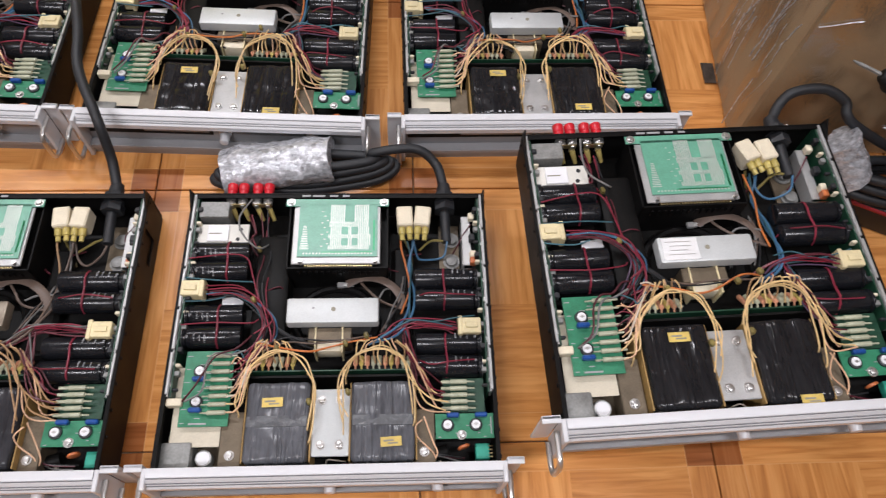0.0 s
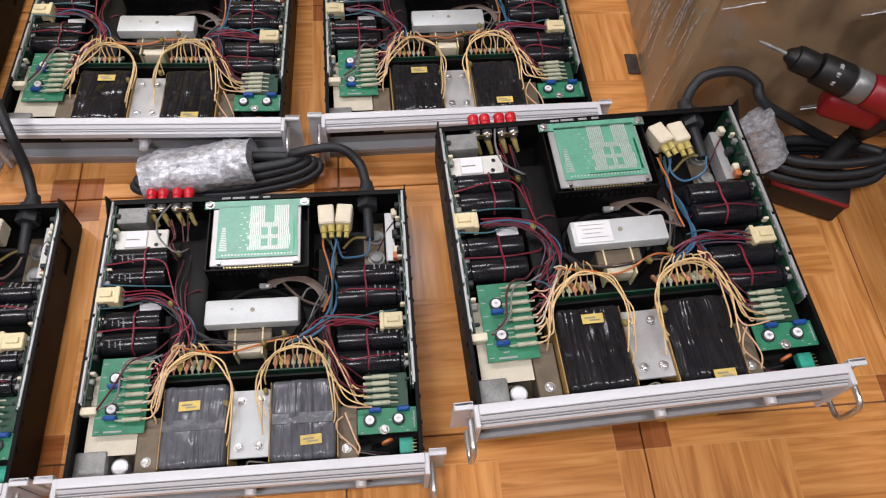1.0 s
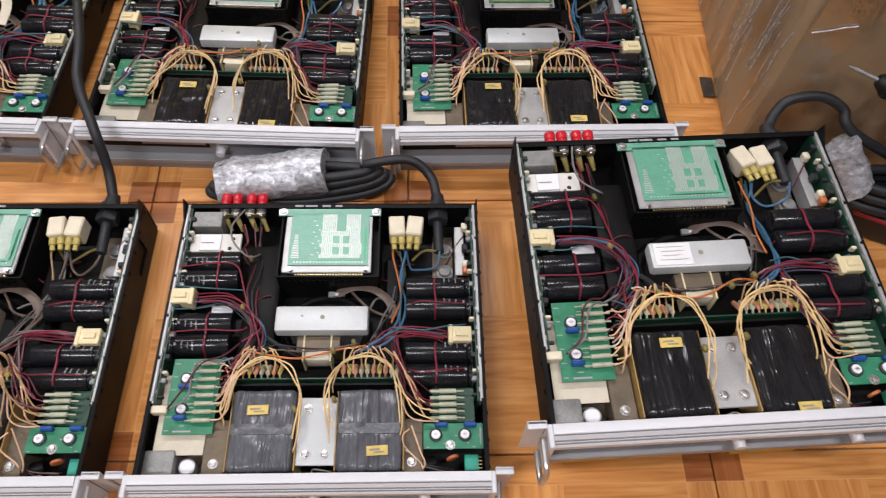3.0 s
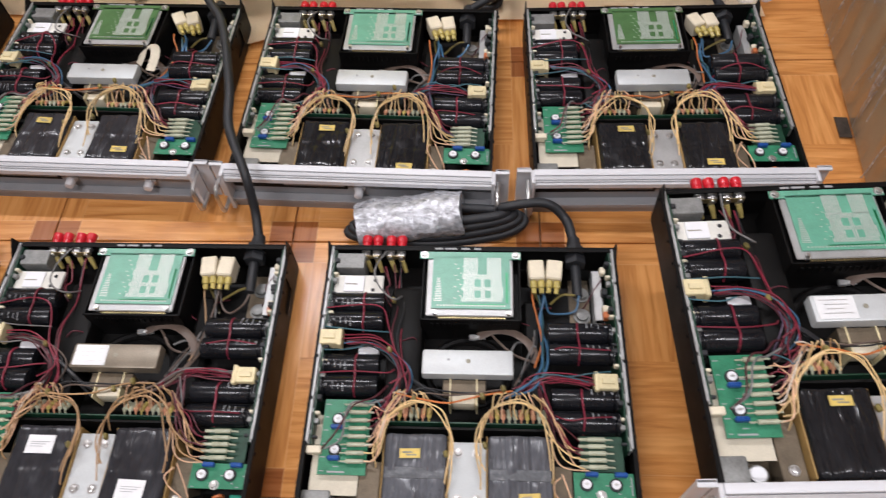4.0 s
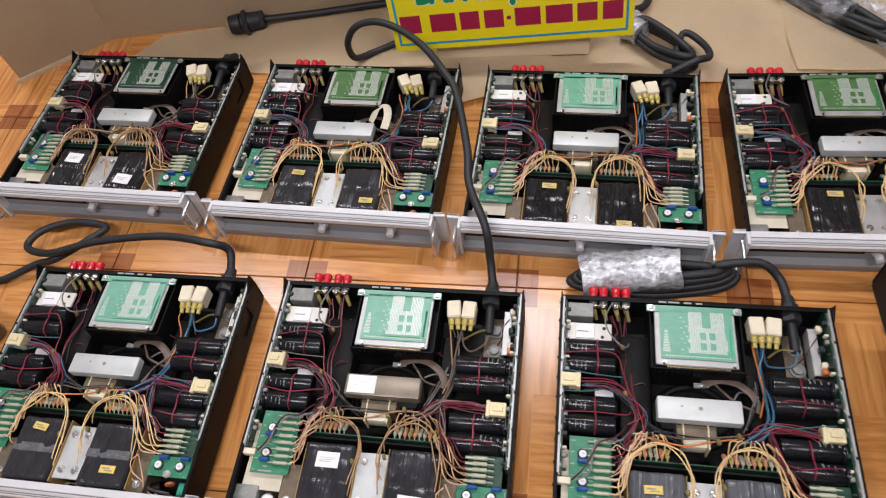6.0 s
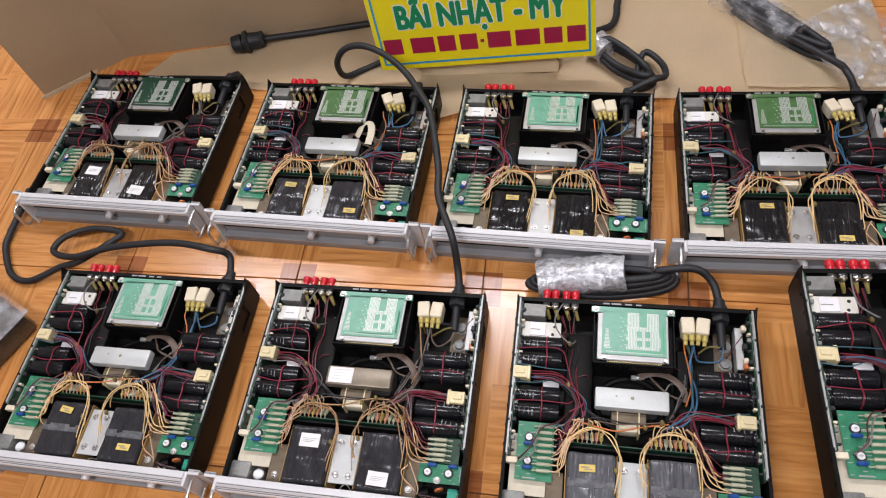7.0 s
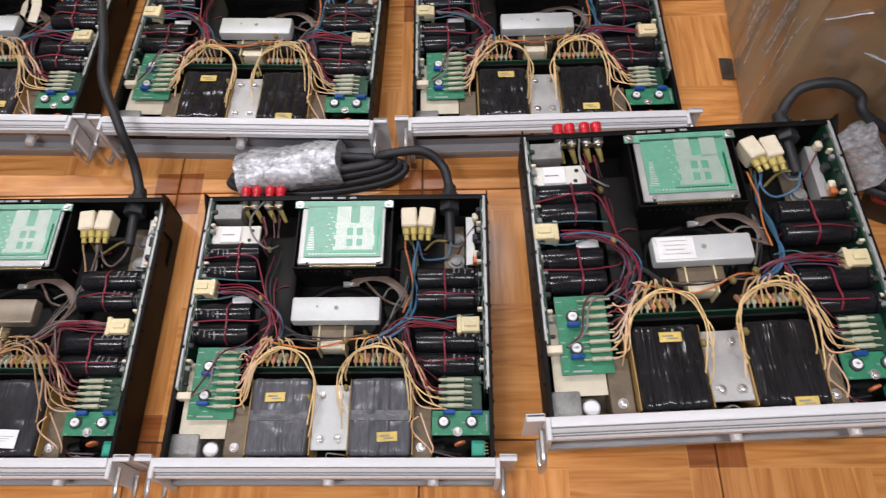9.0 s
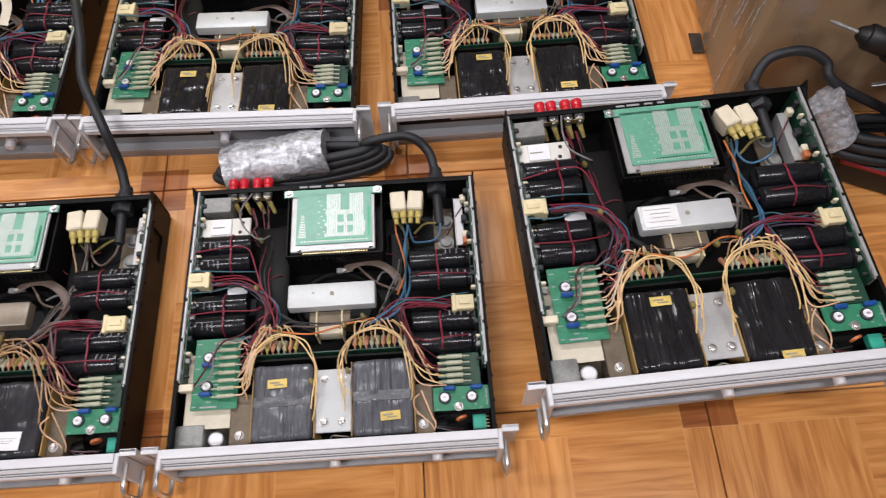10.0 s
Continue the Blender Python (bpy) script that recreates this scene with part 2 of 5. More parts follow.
def tile_material():
    """Glazed floor tile printed with a parquet design: a plank border, dark corner squares and a field of crossed planks."""
    m = bpy.data.materials.new("parquet_print_tile")
    m.use_nodes = True
    t = m.node_tree
    n, l = t.nodes, t.links
    bsdf = n["Principled BSDF"]
    co, info = n.new("ShaderNodeTexCoord"), n.new("ShaderNodeObjectInfo")
    sep = n.new("ShaderNodeSeparateXYZ")
    l.new(co.outputs["Object"], sep.inputs[0])

    def op(kind, a, b=None):
        q = n.new("ShaderNodeMath")
        q.operation = kind
        for i, v in enumerate((a, b)):
            if v is None:
                continue
            if isinstance(v, (int, float)):
                q.inputs[i].default_value = v
            else:
                l.new(v, q.inputs[i])
        return q.outputs[0]

    x, y = sep.outputs[0], sep.outputs[1]
    ax, ay = op("ABSOLUTE", x), op("ABSOLUTE", y)
    bx, by = op("GREATER_THAN", ax, TILE / 2 - 0.0395), op("GREATER_THAN", ay, TILE / 2 - 0.0395)
    corner = op("MULTIPLY", bx, by)
    # inner field: two by two squares, grain crossing
    quad = op("LESS_THAN", op("MULTIPLY", x, y), 0.0)
    along_y = op("ADD", op("MULTIPLY", bx, op("SUBTRACT", 1.0, by)), op("MULTIPLY", op("MULTIPLY", op("SUBTRACT", 1.0, bx), op("SUBTRACT", 1.0, by)), quad))

    def grain(sx, sy):
        v = n.new("ShaderNodeVectorMath")
        v.operation = "MULTIPLY_ADD"
        v.inputs[1].default_value = (sx, sy, 1)
        l.new(co.outputs["Object"], v.inputs[0])
        rnd = op("MULTIPLY", info.outputs["Random"], 40.0)
        comb = n.new("ShaderNodeCombineXYZ")
        l.new(rnd, comb.inputs[0])
        l.new(rnd, comb.inputs[1])
        l.new(comb.outputs[0], v.inputs[2])
        tex = n.new("ShaderNodeTexNoise")
        tex.inputs["Scale"].default_value, tex.inputs["Detail"].default_value, tex.inputs["Distortion"].default_value = 1, 5, 0.6
        l.new(v.outputs[0], tex.inputs["Vector"])
        return tex.outputs["Fac"]

    gx, gy = grain(7, 95), grain(95, 7)
    g = n.new("ShaderNodeMix")
    l.new(along_y, g.inputs["Factor"])
    l.new(gx, g.inputs["A"])
    l.new(gy, g.inputs["B"])
    ramp = n.new("ShaderNodeValToRGB")
    e = ramp.color_ramp.elements
    e[0].position, e[0].color = 0.30, (0.43, 0.165, 0.045, 1)
    e[1].position, e[1].color = 0.66, (0.69, 0.325, 0.105, 1)
    mid = e.new(0.46)
    mid.color = (0.57, 0.24, 0.068, 1)
    l.new(g.outputs["Result"], ramp.inputs[0])
    dark = n.new("ShaderNodeMix")
    dark.data_type = "RGBA"
    l.new(corner, dark.inputs["Factor"])
    l.new(ramp.outputs[0], dark.inputs["A"])
    mult = n.new("ShaderNodeMix")
    mult.data_type, mult.blend_type = "RGBA", "MULTIPLY"
    mult.inputs["Factor"].default_value = 1
    mult.inputs["B"].default_value = (0.52, 0.40, 0.40, 1)
    l.new(ramp.outputs[0], mult.inputs["A"])
    l.new(mult.outputs["Result"], dark.inputs["B"])
    # thin printed joints between planks
    px = op("LESS_THAN", op("ABSOLUTE", op("SUBTRACT", ax, TILE / 2 - 0.0395)), 0.0008)
    py = op("LESS_THAN", op("ABSOLUTE", op("SUBTRACT", ay, TILE / 2 - 0.0395)), 0.0008)
    line = op("MINIMUM", op("ADD", px, py), 1.0)
    lined = n.new("ShaderNodeMix")
    lined.data_type = "RGBA"
    l.new(op("MULTIPLY", line, 0.35), lined.inputs["Factor"])
    l.new(dark.outputs["Result"], lined.inputs["A"])
    lined.inputs["B"].default_value = (0.70, 0.40, 0.18, 1)
    hsv = n.new("ShaderNodeHueSaturation")
    val = n.new("ShaderNodeMapRange")
    val.inputs["To Min"].default_value, val.inputs["To Max"].default_value = 0.9, 1.1
    l.new(info.outputs["Random"], val.inputs["Value"])
    l.new(val.outputs[0], hsv.inputs["Value"])
    l.new(lined.outputs["Result"], hsv.inputs["Color"])
    l.new(hsv.outputs[0], bsdf.inputs["Base Color"])
    smear = n.new("ShaderNodeTexNoise")
    smear.inputs["Scale"].default_value, smear.inputs["Detail"].default_value = 9, 5
    l.new(co.outputs["Object"], smear.inputs["Vector"])
    rr = n.new("ShaderNodeMapRange")
    rr.inputs["To Min"].default_value, rr.inputs["To Max"].default_value = 0.10, 0.30
    l.new(smear.outputs["Fac"], rr.inputs["Value"])
    l.new(rr.outputs[0], bsdf.inputs["Roughness"])
    bp = n.new("ShaderNodeBump")
    bp.inputs["Strength"].default_value, bp.inputs["Distance"].default_value = 0.08, 0.002
    l.new(smear.outputs["Fac"], bp.inputs["Height"])
    l.new(bp.outputs[0], bsdf.inputs["Normal"])
    return m


TILE = 0.4045
TILES = tile_material()


# mesh tools ------------------------------------------------------------------
def box(bm, place, size, bevel=0.0, turn=None, segments=1):
    """Adds a box to bm, its edges rounded by bevel."""
    m = Matrix.Translation(place) @ (turn or Matrix.Identity(4)) @ Matrix.Diagonal((*size, 1))
    made = bmesh.ops.create_cube(bm, size=1, matrix=m)
    if bevel:
        edges = {e for v in made["verts"] for e in v.link_edges}
        bmesh.ops.bevel(bm, geom=list(edges), offset=bevel, segments=segments, affect="EDGES", profile=0.5)
    return bm


def rod(bm, a, b, r, r2=None, sides=12, bevel=0.0):
    """Adds a cylinder or cone from a to b."""
    a, b = Vector(a), Vector(b)
    way = b - a
    m = Matrix.Translation((a + b) / 2) @ way.to_track_quat("Z", "Y").to_matrix().to_4x4()
    made = bmesh.ops.create_cone(bm, cap_ends=True, segments=sides, radius1=r, radius2=r if r2 is None else r2, depth=way.length, matrix=m)
    if bevel:
        edges = {e for v in made["verts"] for e in v.link_edges if any(len(f.verts) > 4 for f in e.link_faces)}
        bmesh.ops.bevel(bm, geom=list(edges), offset=bevel, segments=2, affect="EDGES", profile=0.5)
    return bm


def glide(points, steps):
    """A smooth line through the points (Catmull-Rom)."""
    p = [Vector(q) for q in points]
    p = [p[0] * 2 - p[1]] + p + [p[-1] * 2 - p[-2]]
    out = []
    for i in range(1, len(p) - 2):
        a, b, c, d = p[i - 1:i + 3]
        for k in range(steps):
            u = k / steps
            out.append(0.5 * (2 * b + (c - a) * u + (2 * a - 5 * b + 4 * c - d) * u * u + (3 * b - a - 3 * c + d) * u ** 3))
    out.append(p[-2])
    return out


def tube(points, r, sides=6, steps=5, flat=1.0):
    """A bmesh tube along a smooth line; flat squeezes it into a ribbon."""
    line = glide(points, steps)
    bm = bmesh.new()
    up, rings = Vector((0.13, 0.21, 1)).normalized(), []
    for i, q in enumerate(line):
        t = (line[min(i + 1, len(line) - 1)] - line[max(i - 1, 0)]).normalized()
        s = t.cross(up)
        if s.length < 0.05:
            s = t.cross(Vector((1, 0, 0)))
        s.normalize()
        w = s.cross(t)
        rings.append([bm.verts.new(q + r * (math.cos(a) * s + flat * math.sin(a) * w)) for a in (k * math.tau / sides for k in range(sides))])
    for a, b in zip(rings, rings[1:]):
        for k in range(sides):
            bm.faces.new((a[k], a[(k + 1) % sides], b[(k + 1) % sides], b[k]))
    bm.faces.new(rings[0][::-1])
    bm.faces.new(rings[-1])
    return bm


def to_mesh(name, bm, mat, smooth=35):
    bmesh.ops.recalc_face_normals(bm, faces=bm.faces[:])
    data = bpy.data.meshes.new(name)
    for f in bm.faces:
        f.smooth = bool(smooth)
    if smooth:
        for e in bm.edges:
            e.smooth = len(e.link_faces) == 2 and e.calc_face_angle(0) < radians(smooth)
    bm.to_mesh(data)
    bm.free()
    data.materials.append(mat)
    return data


def part(name, bm, mat, parent, label="", smooth=35):
    ob = new(name, to_mesh(name, bm, mat, smooth))
    ob.parent = parent
    if label:
        ob["label"] = label
    return ob


SHARED = {}


def piece(name, make, mat, parent, at=(0, 0, 0), rz=0, label="", key=None):
    """A part whose mesh is built once and shared by its repeats."""
    key = (key or name, mat.name)
    if key not in SHARED:
        SHARED[key] = to_mesh(name, make(bmesh.new()), mat)
    ob = new(name, SHARED[key])
    ob.parent = parent
    ob.matrix_basis = pose(*at, 0, 0, rz)
    if label:
        ob["label"] = label
    return ob


def thing(name, bm, mat, label, category, group="", kind="", m=None):
    ob = new(name, to_mesh(name, bm, mat))
    if m is not None:
        ob.matrix_basis = m
    return tagged(ob, label, category, group, kind)


def holder(name, m, label, category, group="", kind=""):
    ob = new(name)
    ob.empty_display_size = 0.05
    ob.matrix_basis = m
    return tagged(ob, label, category, group, kind)


def noisy(bm, amount, scale, seed=0):
    for v in bm.verts:
        v.co += amount * Vector(noise.noise_vector(v.co * scale + Vector((seed * 7.3, seed * 3.1, seed))))
    return bm


# room ------------------------------------------------------------------------
def room_wall(name, place, size):
    thing(name, box(bmesh.new(), place, size), PLASTER, "plain off-white plastered wall", "wall", kind="structure")


room_wall("wall_north", (0, 3.55, 1.4), (6.3, 0.1, 2.8))
room_wall("wall_south", (0, -2.55, 1.4), (6.3, 0.1, 2.8))
room_wall("wall_west", (-3.1, 0.5, 1.4), (0.1, 6.0, 2.8))
room_wall("wall_east", (3.1, 0.5, 1.4), (0.1, 6.0, 2.8))
thing("ceiling", box(bmesh.new(), (0, 0.5, 2.85), (6.3, 6.2, 0.1)), PLASTER, "plain white ceiling", "ceiling", kind="structure")
TUBE_ON = bpy.data.materials.new("lit_tube")
TUBE_ON.use_nodes = True
TUBE_ON.node_tree.nodes["Principled BSDF"].inputs["Emission Color"].default_value = (1, 0.98, 0.95, 1)
TUBE_ON.node_tree.nodes["Principled BSDF"].inputs["Emission Strength"].default_value = 14
# the batten at (1.05, -0.25) is added to go with the fill lamp
for x, y in ((-0.35, 1.66), (-2.0, 1.66), (1.05, -0.25), (-0.9, -0.9)):
    lamp = holder("ceiling_light", pose(x, y, 2.8), "unseen white batten with a lit tube under the ceiling", "ceiling light", "ceiling lights")
    part("batten", box(bmesh.new(), (0, 0, -0.03), (1.25, 0.08, 0.06), 0.006), SIGNWHITE, lamp)
    part("tube", rod(bmesh.new(), (-0.6, 0, -0.085), (0.6, 0, -0.085), 0.02), TUBE_ON, lamp, "glowing white tube")
    for s in (-1, 1):
        part("tube_socket", box(bmesh.new(), (s * 0.61, 0, -0.075), (0.02, 0.03, 0.06), 0.004), SIGNWHITE, lamp)


# amplifiers ------------------------------------------------------------------
W2, BACK, TOP = 0.213, 0.414, 0.0860


def extrude(bm, outline, half):
    """A bar along x with the given (y, z) outline."""
    a = [bm.verts.new((-half, y, z)) for y, z in outline]
    b = [bm.verts.new((half, y, z)) for y, z in outline]
    for i in range(len(a)):
        k = (i + 1) % len(a)
        bm.faces.new((a[i], a[k], b[k], b[i]))
    bm.faces.new(a[::-1])
    bm.faces.new(b)
    return bm


def chassis(amp):
    part("base_pan", box(bmesh.new(), (0, 0.2168, 0.024), (0.424, 0.3915, 0.004)), BLACKPAN, amp)
    for s in (-1, 1):
        def wall(bm, s=s):
            x = s * W2
            # side sheet with a row of vent slots
            box(bm, (x, 0.2145, 0.032), (0.002, 0.391, 0.020))
            box(bm, (x, 0.2145, TOP - 0.0035), (0.002, 0.391, 0.007))
            ys = [(0.019, 0.318), (0.362, 0.410)] if s > 0 else [(0.019, 0.410)]
            for a, b in ys:
                box(bm, (x, (a + b) / 2, 0.061), (0.002, b - a, 0.038))
            box(bm, (x - s * 0.002, 0.2145, TOP), (0.005, 0.391, 0.002))
            for i in range(12):
                y = 0.03 + i * 0.034
                rod(bm, (x + s * 0.001, y, 0.080), (x + s * 0.0025, y, 0.080), 0.0025, sides=8)
            return bm
        piece("side_panel", wall, BLACKSTEEL, amp, key="side%d" % s)

        def liner(bm, s=s):
            return box(bm, (s * (W2 - 0.0025), 0.2145, 0.052), (0.001, 0.383, 0.060))
        piece("side_liner", liner, BLACKPAN, amp, key="liner%d" % s)

    def rear(bm):
        box(bm, (0, BACK, 0.0555), (2 * W2, 0.002, TOP - 0.022))
        box(bm, (0, BACK - 0.003, TOP), (2 * W2, 0.007, 0.002))
        for s in (-1, 1):
            v = [bm.verts.new(q) for q in ((s * W2, BACK + 0.001, TOP - 0.002), (s * W2, BACK - 0.034, TOP - 0.002), (s * W2, BACK - 0.004, TOP + 0.0200),
                                           (s * (W2 - 0.002), BACK + 0.001, TOP - 0.002), (s * (W2 - 0.002), BACK - 0.034, TOP - 0.002), (s * (W2 - 0.002), BACK - 0.004, TOP + 0.0200))]
            for f in ((0, 1, 2), (5, 4, 3), (0, 2, 5, 3), (2, 1, 4, 5), (1, 0, 3, 4)):
                bm.faces.new([v[i] for i in f])
        return bm
    back = piece("rear_panel", rear, BLACKSTEEL, amp)
    for x, w in ((-0.048, 0.012), (-0.030, 0.018), (-0.008, 0.012), (0.010, 0.010)):
        piece("print_mark", lambda bm, w=w: box(bm, (0, 0, 0), (w, 0.003, 0.0005)), PRINT, back, (x, BACK - 0.0035, TOP + 0.0013), key="rearmark%.3f" % w)

    slope = lambda y: 0.0885 + (y + 0.002) * 0.9
    outline = [(-0.002, 0.080), (-0.002, 0.0885)]
    for g in (0.0012, 0.0036, 0.0088):
        outline += [(g - 0.0007, slope(g - 0.0007)), (g - 0.0006, slope(g) - 0.0022), (g + 0.0006, slope(g) - 0.0022), (g + 0.0007, slope(g + 0.0007))]
    outline += [(0.0098, 0.0990), (0.0108, 0.0995), (0.0205, 0.0995), (0.0210, 0.0990), (0.0210, 0.080)]
    piece("top_rail", lambda bm: extrude(bm, outline, 0.2140), SILVER, amp)
    # dark strips on the groove floors paint in their shade
    for g in (0.0012, 0.0036, 0.0088):
        piece("rail_groove", lambda bm: box(bm, (0, 0, 0), (0.4278, 0.0011, 0.0005)), GROOVE, amp, (0, g, slope(g) - 0.0018))
    piece("front_plate", lambda bm: box(bm, (0, 0.016, 0.052), (0.428, 0.004, 0.078)), GREYFACE, amp)

    def low(bm):
        box(bm, (0, 0.008, 0.029), (0.428, 0.018, 0.010), 0.0008)
        box(bm, (0, 0.010, 0.016), (0.428, 0.012, 0.016), 0.0008)
        return bm
    piece("lower_rail", low, GREYFACE, amp)
    badge = piece("badge", lambda bm: box(bm, (-0.115, 0.0135, 0.066), (0.19, 0.002, 0.030), 0.0003), BLACKSTEEL, amp, label="black name plate with pale lettering bars")
    piece("lettering", lambda bm: box(bm, (-0.05, 0.0124, 0.073), (0.055, 0.0008, 0.007)), PRINT, badge, key="letterA")
    piece("lettering", lambda bm: box(bm, (-0.075, 0.0124, 0.060), (0.10, 0.0008, 0.005)), PRINT, badge, key="letterB")
    for x in (0.0, 0.135):
        def knob(bm):
            rod(bm, (0, 0.014, 0), (0, 0.010, 0), 0.0095, sides=20, bevel=0.001)
            rod(bm, (0, 0.010, 0), (0, -0.006, 0), 0.0075, 0.0068, sides=20, bevel=0.001)
            return bm
        piece("knob", knob, SILVER, amp, (x, 0, 0.056), label="silver level knob")
    for x in (0.05, 0.09, 0.175):
        piece("socket", lambda bm: rod(bm, (0, 0.014, 0), (0, 0.012, 0), 0.004, sides=12), BLACKSTEEL, amp, (x, 0, 0.066))
    for s in (-1, 1):
        def ear(bm, s=s):
            box(bm, (s * 0.217, 0.0085, 0.0535), (0.006, 0.026, 0.089), 0.001)
            box(bm, (s * 0.2305, 0.0235, 0.0535), (0.0215, 0.004, 0.089), 0.0008)
            box(bm, (s * 0.2305, 0.0215, 0.0960), (0.0215, 0.009, 0.004), 0.0006)
            return bm
        cap = piece("rack_ear", ear, SILVER, amp, key="ear%d" % s)

        def grip(bm, s=s):
            bm.free()
            return tube([(s * 0.224, 0.012, 0.082), (s * 0.224, -0.015, 0.082), (s * 0.224, -0.024, 0.078), (s * 0.224, -0.027, 0.068), (s * 0.224, -0.027, 0.040),
                         (s * 0.224, -0.024, 0.030), (s * 0.224, -0.015, 0.026), (s * 0.224, 0.012, 0.026)], 0.0035, 8, 4)
        piece("handle", grip, STEEL, cap, key="grip%d" % s, label="bent steel handle")


def capacitor(amp, x0, x1, y, printed, top=0.086, r=0.0152):
    """A can lying along x, ribbed near its terminal end."""
    s = 1 if x1 > x0 else -1
    n = abs(x1 - x0)

    def can(bm):
        rod(bm, (0, 0, 0), (n * 0.93, 0, 0), r, sides=24, bevel=0.002)
        rod(bm, (n * 0.94, 0, 0), (n * 0.955, 0, 0), r * 0.92, sides=24)
        rod(bm, (n * 0.955, 0, 0), (n, 0, 0), r, sides=24, bevel=0.0015)
        return bm
    # built from the inner end to the terminal end
    ob = piece("capacitor", can, CAPBLACK, amp, (x0, y, top - r), 0 if s > 0 else 180, key="can%.3f" % n, label="black sleeved capacitor")

    def marks(bm):
        for i, (a, w, k) in enumerate(((0.60, 0.002, 0.5), (0.68, 0.0014, 0.35), (0.78, 0.0014, 0.4), (0.90, 0.003, 0.16)  )):
            for j in range(5):
                t = radians(62 + 36 * k * (j - 2) / 2 + i * 4)
                box(bm, (n * a, r * 1.004 * math.cos(t), r * 1.004 * math.sin(t)), (w, 0.0022 * k, 0.0004), turn=Matrix.Rotation(t - math.pi / 2, 4, "X"))
        return bm
    if printed:
        piece("print_mark", marks, PRINT, ob, key="mark%.3f" % n)
    piece("end_ring", lambda bm: rod(bm, (n * 0.9945, 0, 0), (n * 1.004, 0, 0), r * 0.9, sides=24), GREYFACE, ob, key="ring%.3f" % n)
    return ob


def terminal_pair(amp, x):
    post = piece("binding_post", lambda bm: rod(rod(bm, (0, 0.004, 0), (0, 0.010, 0), 0.0065, sides=16), (0, 0.010, 0), (0, 0.022, 0), 0.0074, 0.0080, sides=16, bevel=0.0012),
                 REDCAP, amp, (x, BACK, 0.0765), label="red plastic binding post")

    def lug(bm):
        rod(bm, (0, 0.002, 0), (0, -0.016, 0), 0.0034, sides=10)
        rod(bm, (0, -0.002, 0), (0, -0.006, 0), 0.0076, sides=6, bevel=0.0005)
        rod(bm, (0, -0.008, 0), (0, -0.012, 0), 0.0070, sides=6, bevel=0.0005)
        return box(bm, (0, -0.0125, -0.004), (0.008, 0.0015, 0.018), 0.0004)
    piece("lug", lug, STEEL, post, (0, 0, 0))
    piece("lug_boot", lambda bm: rod(bm, (0.001, -0.013, -0.010), (0.007, -0.024, -0.026), 0.0042, 0.0030, sides=10, bevel=0.0006), BOOT, post)


def screw(amp, x, y, z, mat=None):
    def head(bm):
        rod(bm, (0, 0, 0), (0, 0, 0.0012), 0.0062, sides=16)
        rod(bm, (0, 0, 0.0012), (0, 0, 0.004), 0.0045, 0.0038, sides=16, bevel=0.0005)
        return bm
    return piece("screw", head, mat or STEEL, amp, (x, y, z))


